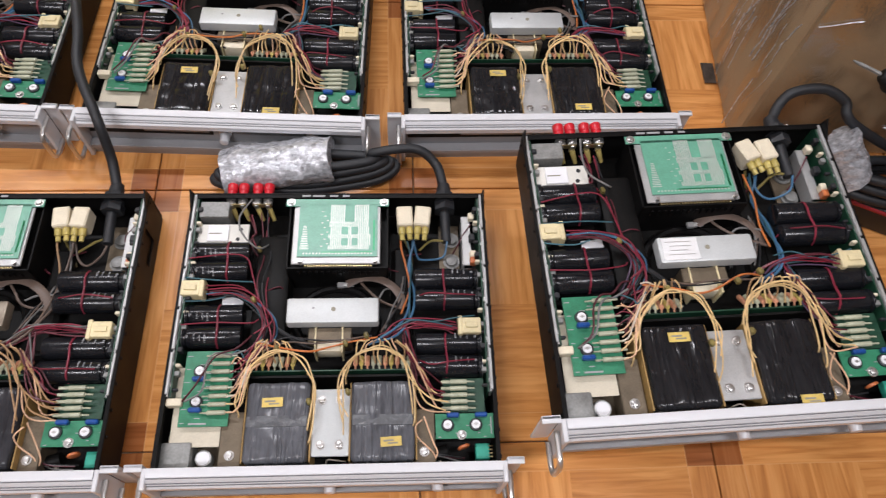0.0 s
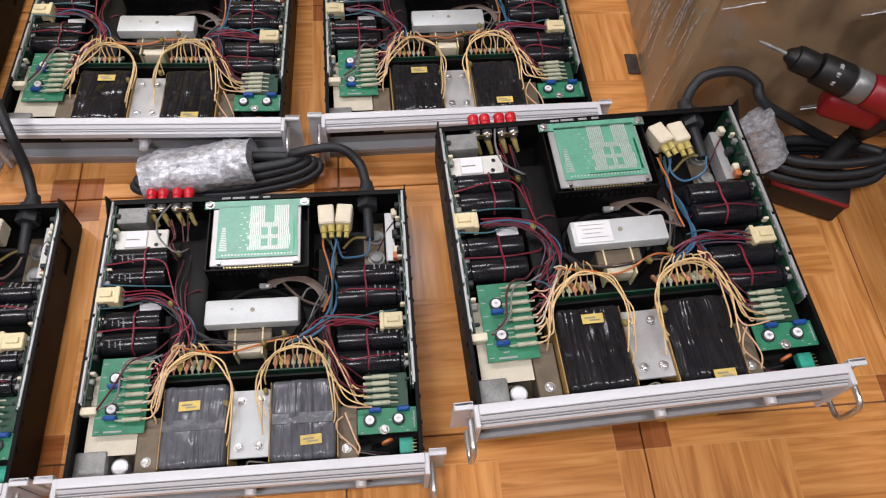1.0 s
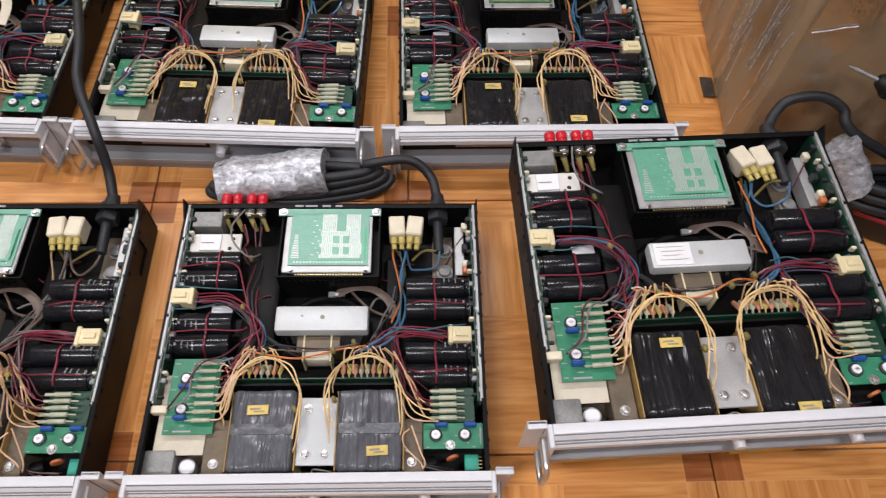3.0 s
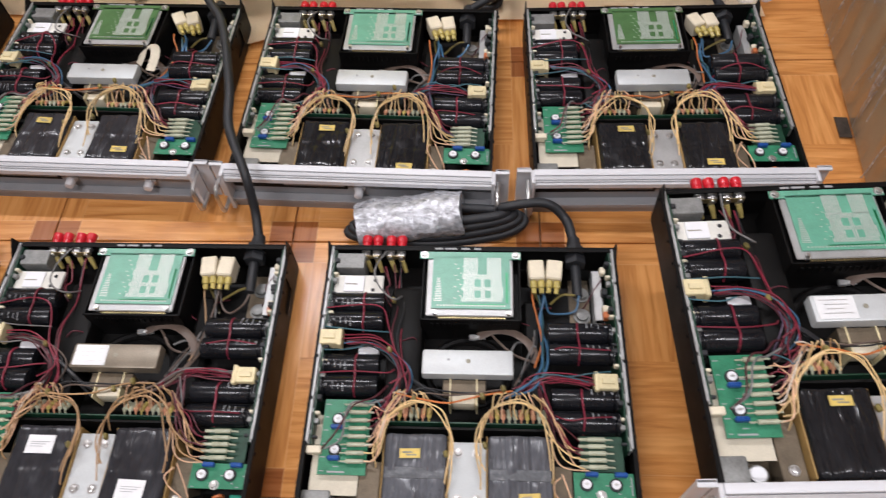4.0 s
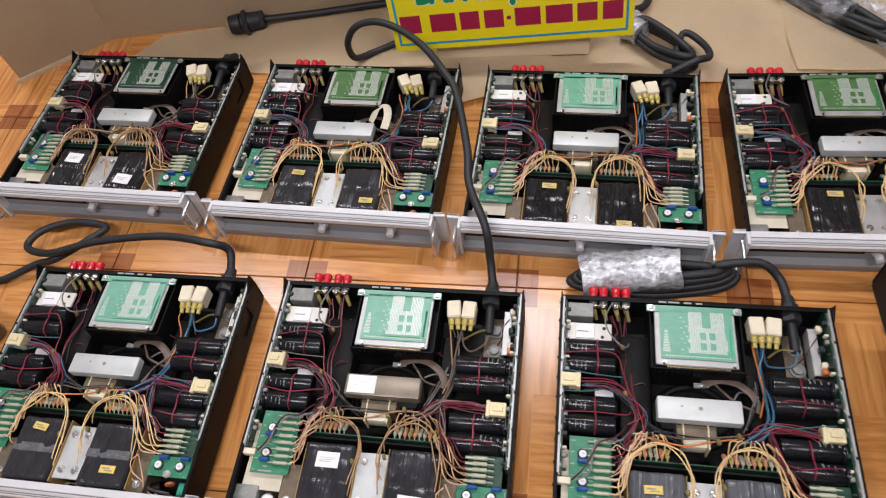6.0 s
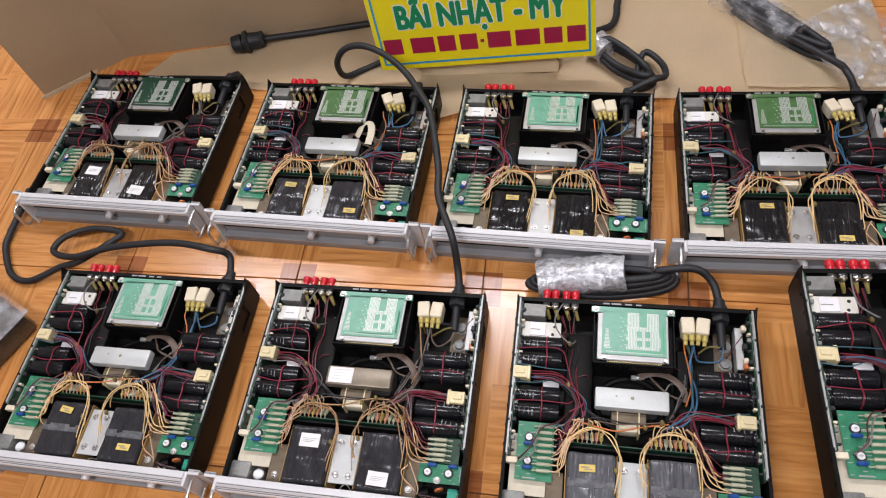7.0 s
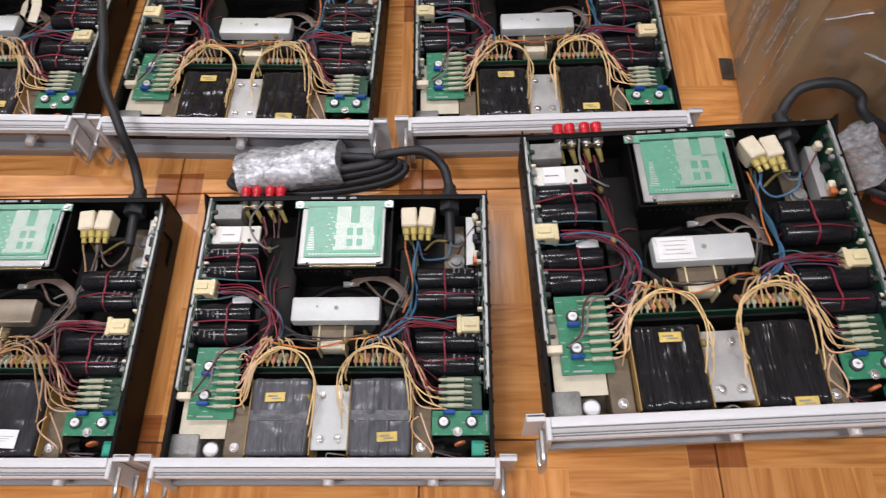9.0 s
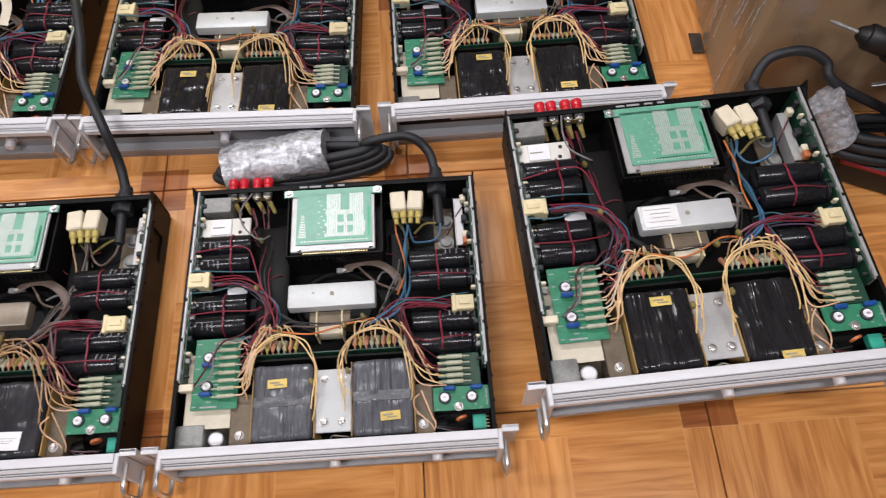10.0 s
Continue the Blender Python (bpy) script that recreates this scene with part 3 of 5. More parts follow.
def sensor_unit(amp, old):
    """The black housing at the rear with a silver plate and a green board on top."""
    def housing(bm):
        x0, x1, y0, y1 = -0.070, 0.072, 0.290, 0.400
        for a, b, c, d in ((x0, y0, x1, y0 + 0.002), (x0, y1 - 0.002, x1, y1), (x0, y0, x0 + 0.002, y1), (x1 - 0.002, y0, x1, y1)):
            box(bm, ((a + c) / 2, (b + d) / 2, 0.052), (c - a, d - b, 0.076))
        for i in range(14):
            box(bm, (x0 + 0.016 + i * 0.0085, y0 - 0.0008, 0.076), (0.0035, 0.002, 0.010))
        return box(bm, (0.001, 0.345, 0.070), (0.14, 0.106, 0.002))
    h = piece("sensor_housing", housing, BLACKSTEEL, amp)
    piece("heatsink_plate", lambda bm: box(bm, (-0.001, 0.342, 0.0915), (0.124, 0.093, 0.003), 0.001), ZINC, h, label="silver aluminium plate")

    def board(bm):
        box(bm, (0.001, 0.349, 0.0945), (0.112, 0.086, 0.0018))
        return box(bm, (-0.001, 0.394, 0.0945), (0.148, 0.012, 0.0018), 0.0003)
    b = piece("sensor_board", board, old, h, label="green circuit board with tinned pads")
    for i in range(24):
        piece("edge_pin", lambda bm: box(bm, (0, 0, 0), (0.0022, 0.003, 0.004)), BRASS, h, (-0.044 + i * 0.004, 0.2945, 0.088))
    piece("stud", lambda bm: rod(bm, (0, 0, 0.088), (0, 0, 0.0985), 0.003, sides=10), STEEL, h, (-0.050, 0.2985, 0))
    piece("stud", lambda bm: rod(bm, (0, 0, 0.088), (0, 0, 0.0985), 0.003, sides=10), STEEL, h, (0.054, 0.2985, 0))
    for x in (-0.068, 0.066):
        screw(h, x, 0.394, 0.0954)

    def pads(bm):
        z = 0.0956
        for x, y, w, d in ((0.000, 0.375, 0.021, 0.030), (0.034, 0.375, 0.021, 0.030), (0.016, 0.3575, 0.056, 0.008), (-0.002, 0.3470, 0.016, 0.013), (0.0175, 0.3470, 0.005, 0.013),
                           (0.037, 0.3470, 0.016, 0.013), (0.017, 0.338, 0.060, 0.006), (-0.002, 0.329, 0.016, 0.012), (0.018, 0.329, 0.006, 0.012), (0.038, 0.329, 0.018, 0.012), (0.016, 0.320, 0.058, 0.006)):
            k = max(2, round(w / 0.0026))
            for i in range(k):
                box(bm, (x - w / 2 + (i + 0.5) * w / k, y, z), (w / k * 0.66, d, 0.0004))
        for i in range(22):
            box(bm, (-0.046 + i * 0.0045, 0.3105, z), (0.0022, 0.0022, 0.0004))
        for i in range(14):
            box(bm, (-0.046, 0.318 + i * 0.0028, z), (0.012 - i * 0.0006, 0.0014, 0.0004))
        for i in range(16):
            box(bm, (-0.022 + 0.008 * ((i * 7) % 5) / 2, 0.322 + 0.0042 * i * 0.9, z), (0.003, 0.0012, 0.0004))
        return bm
    piece("pad", pads, PADS, b, label="tinned solder pads")
    piece("pad", lambda bm: box(box(bm, (0.052, 0.340, 0.0956), (0.003, 0.05, 0.0004)), (0.014, 0.3125, 0.0956), (0.07, 0.0018, 0.0004)), TRACE, b, key="trace")


def driver_board(amp):
    """The small board with eight sleeved joints, two posts and two film capacitors."""
    b = piece("driver_board", lambda bm: box(bm, (-0.161, 0.1255, 0.0745), (0.062, 0.100, 0.0018)), PCB, amp)
    piece("insulator_sheet", lambda bm: box(bm, (-0.171, 0.104, 0.066), (0.062, 0.104, 0.0012)), CARDWHITE, amp)
    for i in range(8):
        y = 0.0915 + i * 0.0108

        def sleeve(bm):
            rod(bm, (-0.013, 0, 0), (0.010, 0, 0.001), 0.0030, sides=10, bevel=0.0006)
            rod(bm, (0.010, 0, 0.001), (0.018, 0, 0.001), 0.0014, sides=8)
            return rod(bm, (-0.022, 0, -0.001), (-0.012, 0, 0), 0.0011, sides=6)
        piece("sleeved_joint", sleeve, TUBE, b, (-0.143, y, 0.0805))
    for y in (0.107, 0.1477):
        post(b, -0.172, y)
    for y in (0.0955, 0.1365):
        piece("film_capacitor", lambda bm: box(bm, (0, 0, 0.004), (0.016, 0.006, 0.008), 0.0015), BLUECAP, b, (-0.172, y, 0.0755))
    def silk(bm):
        for i in range(16):
            box(bm, (-0.187 + 0.012 * (i % 3) + 0.003 * ((i * 5) % 3), 0.080 + 0.0059 * i, 0.0757), (0.005 + 0.002 * (i % 2), 0.0011, 0.0004))
        return box(bm, (-0.168, 0.0790, 0.0757), (0.022, 0.0022, 0.0004))
    piece("silk_print", silk, PRINT, b)
    piece("header", lambda bm: box(bm, (-0.199, 0.106, 0.076), (0.020, 0.010, 0.012), 0.001), IVORY, amp)


def post(parent, x, y, z=0.0754):
    ring = piece("trimmer", lambda bm: rod(bm, (0, 0, 0), (0, 0, 0.003), 0.0082, sides=20, bevel=0.0008), RUBBER, parent, (x, y, z))
    piece("trimmer_cap", lambda bm: rod(rod(bm, (0, 0, 0.003), (0, 0, 0.0046), 0.0056, sides=16), (0, 0, 0.0046), (0, 0, 0.0050), 0.0050, sides=16), SIGNWHITE, ring, label="white trimmer face")
    piece("trimmer_slot", lambda bm: rod(box(bm, (0, 0, 0.0054), (0.0058, 0.0010, 0.0008)), (0, 0, 0.0050), (0, 0, 0.0056), 0.0018, sides=10), STEEL, ring)


def bridge_board(amp):
    b = piece("rectifier_board", lambda bm: box(bm, (0.171, 0.0705, 0.0735), (0.075, 0.032, 0.0018)), PCB, amp)
    piece("trace", lambda bm: box(box(bm, (0.1378, 0.0705, 0.0747), (0.006, 0.026, 0.0004)), (0.169, 0.066, 0.0747), (0.007, 0.018, 0.0004)), TRACE, b, label="bright green copper area")
    for x in (0.149, 0.1854):
        post(b, x, 0.0715, 0.0745)
        piece("film_capacitor", lambda bm: box(bm, (0, 0, 0.004), (0.016, 0.006, 0.008), 0.0015), BLUECAP, b, (x + 0.007, 0.0835, 0.0745))
    screw(b, 0.167, 0.059, 0.0742)

    def silk(bm):
        for i in range(10):
            box(bm, (0.139 + 0.0072 * i, 0.0565 + 0.006 * ((i * 3) % 4) * 0.8, 0.0748), (0.0035, 0.0011, 0.0004))
        return box(bm, (0.2052, 0.0705, 0.0748), (0.0016, 0.022, 0.0004))
    piece("silk_print", silk, PRINT, b, key="silk_r")
    u = piece("fuse_board", lambda bm: box(bm, (0.172, 0.112, 0.069), (0.054, 0.046, 0.0018)), PCB_DARK, amp)
    for i in range(5):
        def sleeve(bm):
            rod(bm, (-0.012, 0, 0), (0.010, 0, 0.001), 0.0032, sides=10, bevel=0.0006)
            rod(bm, (0.010, 0, 0.001), (0.020, 0, 0), 0.0012, sides=6)
            return rod(bm, (-0.024, 0, 0), (-0.012, 0, 0), 0.0022, sides=8)
        piece("sleeved_joint", sleeve, TUBE, u, (0.166, 0.093 + i * 0.0088, 0.0765), key="sleeve_r")
    piece("disc_capacitor", lambda bm: rod(bm, (0, -0.002, 0), (0, 0.002, 0), 0.008, sides=20, bevel=0.0015), ORANGECAP, amp, (0.170, 0.047, 0.060), 20)
    t = piece("terminal_block", lambda bm: box(bm, (0.194, 0.041, 0.055), (0.018, 0.020, 0.012), 0.001), TEAL_BLOCK, amp)
    for i in range(4):
        piece("pin", lambda bm: box(bm, (0, 0, 0), (0.006, 0.0014, 0.002)), BRASS, t, (0.204, 0.034 + i * 0.0045, 0.060))
    piece("choke", lambda bm: rod(bm, (0.115, 0.036, 0.045), (0.15, 0.046, 0.045), 0.009, sides=16, bevel=0.002), BLACKPAN, amp)


def transformer(amp, x0, x1, tape, band, seed, key):
    """A coil wound in overlapping tape, rounded and creased."""
    def wound(bm):
        box(bm, ((x0 + x1) / 2, 0.0775, 0.052), (x1 - x0, 0.102, 0.074), 0.0065, segments=3)
        bmesh.ops.subdivide_edges(bm, edges=[e for e in bm.edges if e.calc_length() > 0.02], cuts=16, use_grid_fill=True)
        for v in bm.verts:
            c = v.co
            k = noise.noise(Vector((c.x * 85 + seed * 3, c.y * 14, c.z * 10)))
            v.co.z += (0.0026 * k if c.z > 0.07 else 0) - (0.0010 if c.z > 0.08 and abs(c.y - 0.076) < 0.004 else 0)
            v.co += 0.0010 * Vector(noise.noise_vector(c * 45 + Vector((seed, 0, 0))))
        return bm
    t = piece("transformer", wound, tape, amp, key=key, label="coil wrapped in black tape")
    if band:
        piece("tape_band", lambda bm: noisy(box(bm, ((x0 + x1) / 2, 0.077, 0.0885), (x1 - x0 - 0.004, 0.014, 0.0022), 0.0006), 0.0006, 90), TAPE_BAND, t, key=key + "band")
    return t


def label_on(t, x, y, w, d, mat, rz=0.0, z=0.0905):
    s = part("sticker", box(bmesh.new(), (0, 0, 0), (w, d, 0.0006)), mat, t, "yellow paper sticker" if mat is YLABEL else "white paper sticker")
    s.matrix_basis = pose(x, y, z, 0, 0, rz)
    if mat is YLABEL:
        k = part("writing", box(box(bmesh.new(), (-0.003, 0.0012, 0), (w * 0.5, 0.0022, 0.0004)), (0.002, -0.0022, 0), (w * 0.5, 0.0018, 0.0004)), INK, s)
        k.matrix_basis = pose(0, 0, 0.0006)
    else:
        for i in range(3):
            k = part("writing", box(bmesh.new(), (-0.002 * i, 0.003 - 0.003 * i, 0.0006), (w * (0.7 - 0.12 * i), 0.0007, 0.0003)), PRINT, s)


def amplifier(m, seed, label, tape, band, board, sticker, spots, bar_mat, bar_label, plate, dirt, splay=False):
    rnd = random.Random(seed)
    amp = holder("power_amplifier", m, label, "amplifier", "opened rack amplifiers")
    chassis(amp)

    def wire(mat, r, *points):
        j = [tuple(v + rnd.uniform(-0.0032, 0.0032) for v in p) for p in points]
        part("wire", tube(j, r * 0.76, 6, 4), dirt.get(mat.name, mat), amp)

    def bundle(mats, r, spread, *points):
        for mat in mats:
            d = [rnd.uniform(-spread, spread) for _ in range(3)]
            wire(mat, r, *[tuple(a + b for a, b in zip(p, d)) for p in points])

    # output modules along both sides
    for s in (-1, 1):
        def rail(bm, s=s):
            box(bm, (s * 0.2066, 0.262, 0.0765), (0.0016, 0.300, 0.020))
            for i in range(5):
                box(bm, (s * 0.2080, 0.1425 + i * 0.0605, 0.0873), (0.0034, 0.0560, 0.0022), 0.0005)
            for i in range(10):
                box(bm, (s * 0.2052, 0.128 + i * 0.029, 0.0800), (0.0030, 0.006, 0.008), 0.0006)
            return bm
        piece("output_rail", rail, ZINC, amp, key="rail%d" % s, label="pale aluminium heat sink rail")
        b = piece("output_board", lambda bm, s=s: box(bm, (s * 0.2035, 0.262, 0.054), (0.0018, 0.300, 0.062)), PCB_DARK, amp, key="oboard%d" % s)
        for i in range(16):
            y = 0.122 + i * 0.0178 + 0.004 * math.sin(i * 2.1)
            kind = i % 4
            mat = (RUBBER, GALV, IVORY, RUBBER)[kind]
            piece("component", lambda bm, s=s, kind=kind: box(bm, (-s * 0.004, 0, 0), (0.007, 0.004 + 0.003 * (kind % 2), 0.006 + 0.002 * kind), 0.001), mat, b,
                  (s * 0.2035, y, 0.080), key="comp%d%d" % (s, kind))
    for y in (0.325, 0.295, 0.228, 0.197):
        capacitor(amp, -0.124, -0.201, y, seed in (2, 6, 7))
    for y in (0.281, 0.249, 0.184, 0.151):
        capacitor(amp, 0.110, 0.198, y, seed in (2, 6, 7))
    for x, y in ((-0.152, 0.310), (-0.155, 0.2125), (0.150, 0.265), (0.150, 0.1675)):
        def tie(bm, x=x, y=y):
            bm.free()
            return tube([(x, y - 0.031, 0.070), (x, y - 0.026, 0.083), (x + 0.001, y - 0.015, 0.0885), (x, y, 0.0868), (x - 0.001, y + 0.015, 0.0885), (x, y + 0.026, 0.083), (x, y + 0.031, 0.070)], 0.0014, 6, 4)
        piece("tie_cord", tie, RED, amp, key="tie%.3f%.3f" % (x, y))
    for x, y, rz in ((-0.193, 0.262, 0), (0.182, 0.203, 180)):
        def plug(bm):
            box(bm, (-0.003, 0, 0), (0.026, 0.022, 0.018), 0.001)
            box(bm, (0.012, 0, 0), (0.006, 0.027, 0.020), 0.001)
            return box(bm, (-0.003, 0, 0.010), (0.016, 0.008, 0.003), 0.0006)
        piece("connector", plug, CREAM, amp, (x, y, 0.082), rz, label="cream nylon connector")
        piece("foil_tab", lambda bm: box(bm, (0, 0, 0), (0.028, 0.012, 0.001)), SILVER, amp, (x + (0.052 if rz == 0 else -0.012), y - (0.014 if rz == 0 else 0.02), 0.075), 4)
    # rear left: white power device on its block
    d = piece("power_device", lambda bm: box(bm, (-0.165, 0.354, 0.0725), (0.072, 0.032, 0.005), 0.001), WHITE, amp, label="white ceramic power device")
    piece("device_cap", lambda bm: box(bm, (-0.172, 0.354, 0.0765), (0.030, 0.026, 0.003), 0.0006), SIGNWHITE, d)
    piece("device_slot", lambda bm: box(bm, (-0.176, 0.353, 0.0783), (0.018, 0.0015, 0.0006)), INK, d)
    for dx, dy in ((-0.141, 0.361), (-0.144, 0.345)):
        piece("hole", lambda bm: rod(bm, (0, 0, 0), (0, 0, 0.0006), 0.0030, sides=12), RUBBER, d, (dx, dy, 0.0749))
    for i in range(6):
        piece("pin", lambda bm: box(bm, (0, 0, 0), (0.014, 0.0012, 0.0012)), STEEL, d, (-0.205 + 0.008, 0.343 + i * 0.0042, 0.0735), key="dpin")
    piece("heat_block", lambda bm: box(bm, (-0.180, 0.391, 0.060), (0.042, 0.026, 0.045), 0.001), GALV, amp)
    for x in (-0.1590, -0.1425, -0.1220, -0.1055):
        terminal_pair(amp, x)
    for x in (-0.1507, -0.1137):
        piece("link_plate", lambda bm: box(bm, (0, BACK - 0.0135, 0.0765), (0.027, 0.0012, 0.009), 0.0004), BRASS, amp, (x, 0, 0), label="tinned brass link plate")
    sensor_unit(amp, board)
    # rear right: relays, cable gland, small heat sink
    tilt = rnd.uniform(14, 26) if splay else rnd.uniform(-4, 4)
    for x, rz in ((0.096, 4 + tilt), (0.122, -5 + tilt)):
        r = piece("relay", lambda bm: box(bm, (0, 0, 0), (0.023, 0.032, 0.028), 0.002), IVORY, amp, (x, 0.376, 0.076), rz, label="ivory filter block")
        for dx in (-0.005, 0.006):
            piece("boot", lambda bm: rod(rod(bm, (0, -0.014, 0.004), (0, -0.026, 0.002), 0.0052, sides=10, bevel=0.001), (0, -0.026, 0.002), (0, -0.034, 0), 0.0036, sides=8), YBOOT, r, (dx, 0, 0))

    def gland(bm):
        rod(bm, (0.156, 0.411, 0.066), (0.156, 0.426, 0.066), 0.0155, sides=8, bevel=0.001)
        rod(bm, (0.156, 0.409, 0.066), (0.156, 0.395, 0.066), 0.0165, sides=6, bevel=0.001)
        rod(bm, (0.156, 0.426, 0.066), (0.156, 0.443, 0.066), 0.012, 0.0095, sides=16)
        return rod(bm, (0.156, 0.395, 0.066), (0.157, 0.345, 0.062), 0.0075, sides=14, bevel=0.001)
    piece("cable_gland", gland, RUBBER, amp, label="black cable gland")
    k = piece("small_heatsink", lambda bm: box(box(bm, (0.188, 0.350, 0.058), (0.012, 0.082, 0.003), 0.0006), (0.182, 0.350, 0.046), (0.002, 0.082, 0.026)), ZINC, amp)
    for y, mat in ((0.386, IVORY), (0.350, RUBBER), (0.322, IVORY), (0.312, ORANGECAP)):
        piece("component", lambda bm: box(bm, (0, 0, 0), (0.009, 0.011, 0.012), 0.0015), mat, k, (0.195, y, 0.066), key="kcomp")
    for y in (0.376, 0.340):
        piece("power_transistor", lambda bm: rod(rod(bm, (0, 0, 0), (0, 0, 0.002), 0.0125, sides=20), (0, 0, 0.002), (0, 0, 0.008), 0.009, sides=20, bevel=0.001), GALV, amp, (0.163 + 0.003, y - 0.012, 0.032))
    piece("shelf", lambda bm: box(bm, (0.163, 0.345, 0.030), (0.03, 0.09, 0.003)), BROWNIRON, amp)
    # fan bracket in the middle
    def bar(bm):
        box(bm, (-0.002, 0.2255, 0.084), (0.124, 0.037, 0.020), 0.0035, segments=2)
        bmesh.ops.recalc_face_normals(bm, faces=bm.faces[:])
        low = [f for f in bm.faces if f.normal.z < -0.3]
        bmesh.ops.delete(bm, geom=low, context="FACES")
        bmesh.ops.solidify(bm, geom=bm.faces[:], thickness=0.0014)
        return bm
    br = piece("fan_bracket", bar, bar_mat, amp, label="bare metal fan bracket")
    piece("hole", lambda bm: rod(bm, (-0.001, 0.2265, 0.0941), (-0.001, 0.2265, 0.0945), 0.0032, sides=14), INK, br, key="barhole")
    piece("hole", lambda bm: rod(bm, (-0.028, 0.2285, 0.0941), (-0.028, 0.2285, 0.0945), 0.0018, sides=10), GREYFACE, br, key="barhole2")
    if bar_label:
        lb = part("sticker", box(bmesh.new(), (-0.036, 0.2255, 0.0946), (0.046, 0.030, 0.0006)), WLABEL, br, "white rating sticker")
        for i in range(4):
            part("writing", box(bmesh.new(), (-0.038 + 0.002 * (i % 2), 0.2355 - i * 0.006, 0.0951), (0.034 - 0.006 * (i % 3), 0.0008, 0.0003)), STEEL, lb)
    core = piece("fan_motor_core", lambda bm: box(bm, (-0.006, 0.196, 0.060), (0.058, 0.020, 0.036), 0.001), BROWNIRON, amp)
    piece("fan_coil", lambda bm: box(bm, (-0.007, 0.190, 0.062), (0.034, 0.034, 0.026), 0.004, segments=2), IVORY, core, label="cream wound coil")
    for x in (-0.025, 0.011):
        piece("coil_flange", lambda bm: box(bm, (0, 0.190, 0.062), (0.002, 0.040, 0.034)), CREAM, core, (x, 0, 0))

    def fan_ring(bm):
        bm.free()
        return tube([(-0.002 + 0.058 * math.cos(a), 0.235 + 0.05 * math.sin(a), 0.032) for a in [i * math.tau / 20 for i in range(21)]], 0.006, 8, 2)
    piece("fan_ring", fan_ring, BLACKSTEEL, amp)
    piece("duct", lambda bm: box(bm, (-0.092, 0.262, 0.040), (0.05, 0.19, 0.052), 0.008, segments=2), BLACKPAN, amp)
    piece("duct", lambda bm: box(bm, (0.090, 0.262, 0.030), (0.028, 0.17, 0.034), 0.006), BLACKPAN, amp, key="duct_r")
    piece("thermal_switch", lambda bm: box(rod(bm, (0.022, 0.283, 0.052), (0.004, 0.281, 0.052), 0.004, sides=8), (0.004, 0.281, 0.053), (0.010, 0.008, 0.006), 0.001), ZINC, amp)
    # front: transformers and their plates
    driver_board(amp)
    bridge_board(amp)
    t1 = transformer(amp, -0.1065, -0.0265, tape, band, 1, "coil_a" + tape.name)
    t2 = transformer(amp, 0.0262, 0.1065, tape, band, 2, "coil_b" + tape.name)
    for t, (x, y, rz) in zip((t1, t2), spots):
        x, y = x + 0.005, y + 0.003
        if sticker == "white":
            label_on(t, x, y, 0.036, 0.024, WLABEL, rz)
        else:
            label_on(t, x, y, 0.026, 0.012, YLABEL, rz)
    for x in (-0.1082, -0.0249, 0.0246, 0.1082):
        piece("kraft_sheet", lambda bm: noisy(box(bm, (0, 0.078, 0.048), (0.0016, 0.100, 0.066), 0.0004), 0.0012, 40), KRAFT, amp, (x, 0, 0), label="brown kraft paper insulation")
    pl = piece("centre_plate", lambda bm: box(bm, (0.000, 0.078, 0.075), (0.048, 0.086, 0.003), 0.0008), plate, amp, label="bare metal clamping plate")
    for x in (-0.0122, 0.0114):
        for y in (0.0492, 0.1068):
            screw(pl, x, y, 0.0765)
    for x, y in ((-0.125, 0.060), (0.119, 0.060)):
        i = piece("clamp", lambda bm: box(bm, (0, 0, 0), (0.028, 0.070, 0.054), 0.001), BROWNIRON, amp, (x, y, 0.042))
        screw(i, 0, -0.020, 0.0272)
    cross = piece("terminal_board", lambda bm: box(bm, (-0.008, 0.143, 0.070), (0.226, 0.0018, 0.034)), PCB_DARK, amp)
    for x0, k in ((-0.098, 7), (0.030, 10)):
        for i in range(k):
            x = x0 + i * 0.0078

            def boot(bm):
                rod(bm, (0, 0.004, 0.010), (0, 0.018, -0.002), 0.0030, 0.0034, sides=8, bevel=0.0005)
                return rod(bm, (0, -0.001, 0.006), (0, 0.005, 0.010), 0.0012, sides=6)
            piece("crimp", boot, (YBOOT, TUBE, RBOOT, RBOOT, TUBE)[(i * 3 + seed) % 5], cross, (x, 0.146, 0.078), label="")
    piece("cross_bar", lambda bm: box(bm, (-0.006, 0.136, 0.050), (0.24, 0.003, 0.07)), BLACKPAN, amp)
    piece("filter_can", lambda bm: box(bm, (-0.192, 0.042, 0.045), (0.038, 0.032, 0.050), 0.003, segments=2), GALV, amp)
    p = piece("potentiometer", lambda bm: rod(bm, (-0.160, 0.040, 0.040), (-0.160, 0.040, 0.058), 0.0105, sides=20, bevel=0.001), ZINC, amp)
    piece("pot_dot", lambda bm: rod(bm, (-0.160, 0.040, 0.058), (-0.160, 0.040, 0.0586), 0.0085, sides=20), SIGNWHITE, p)
    piece("bracket_plate", lambda bm: box(bm, (-0.155, 0.040, 0.036), (0.05, 0.04, 0.003)), BROWNIRON, amp)
    for x, y, z in ((-0.070, 0.166, 0.108), (0.045, 0.180, 0.115), (0.018, 0.172, 0.108), (-0.110, 0.244, 0.088), (-0.112, 0.33, 0.072), (-0.027, 0.10, 0.094), (0.022, 0.11, 0.10)):
        piece("cable_tie", lambda bm: box(bm, (0, 0, 0), (0.006, 0.009, 0.009), 0.002), OLIVE, amp, (x, y, z), 20, label="")
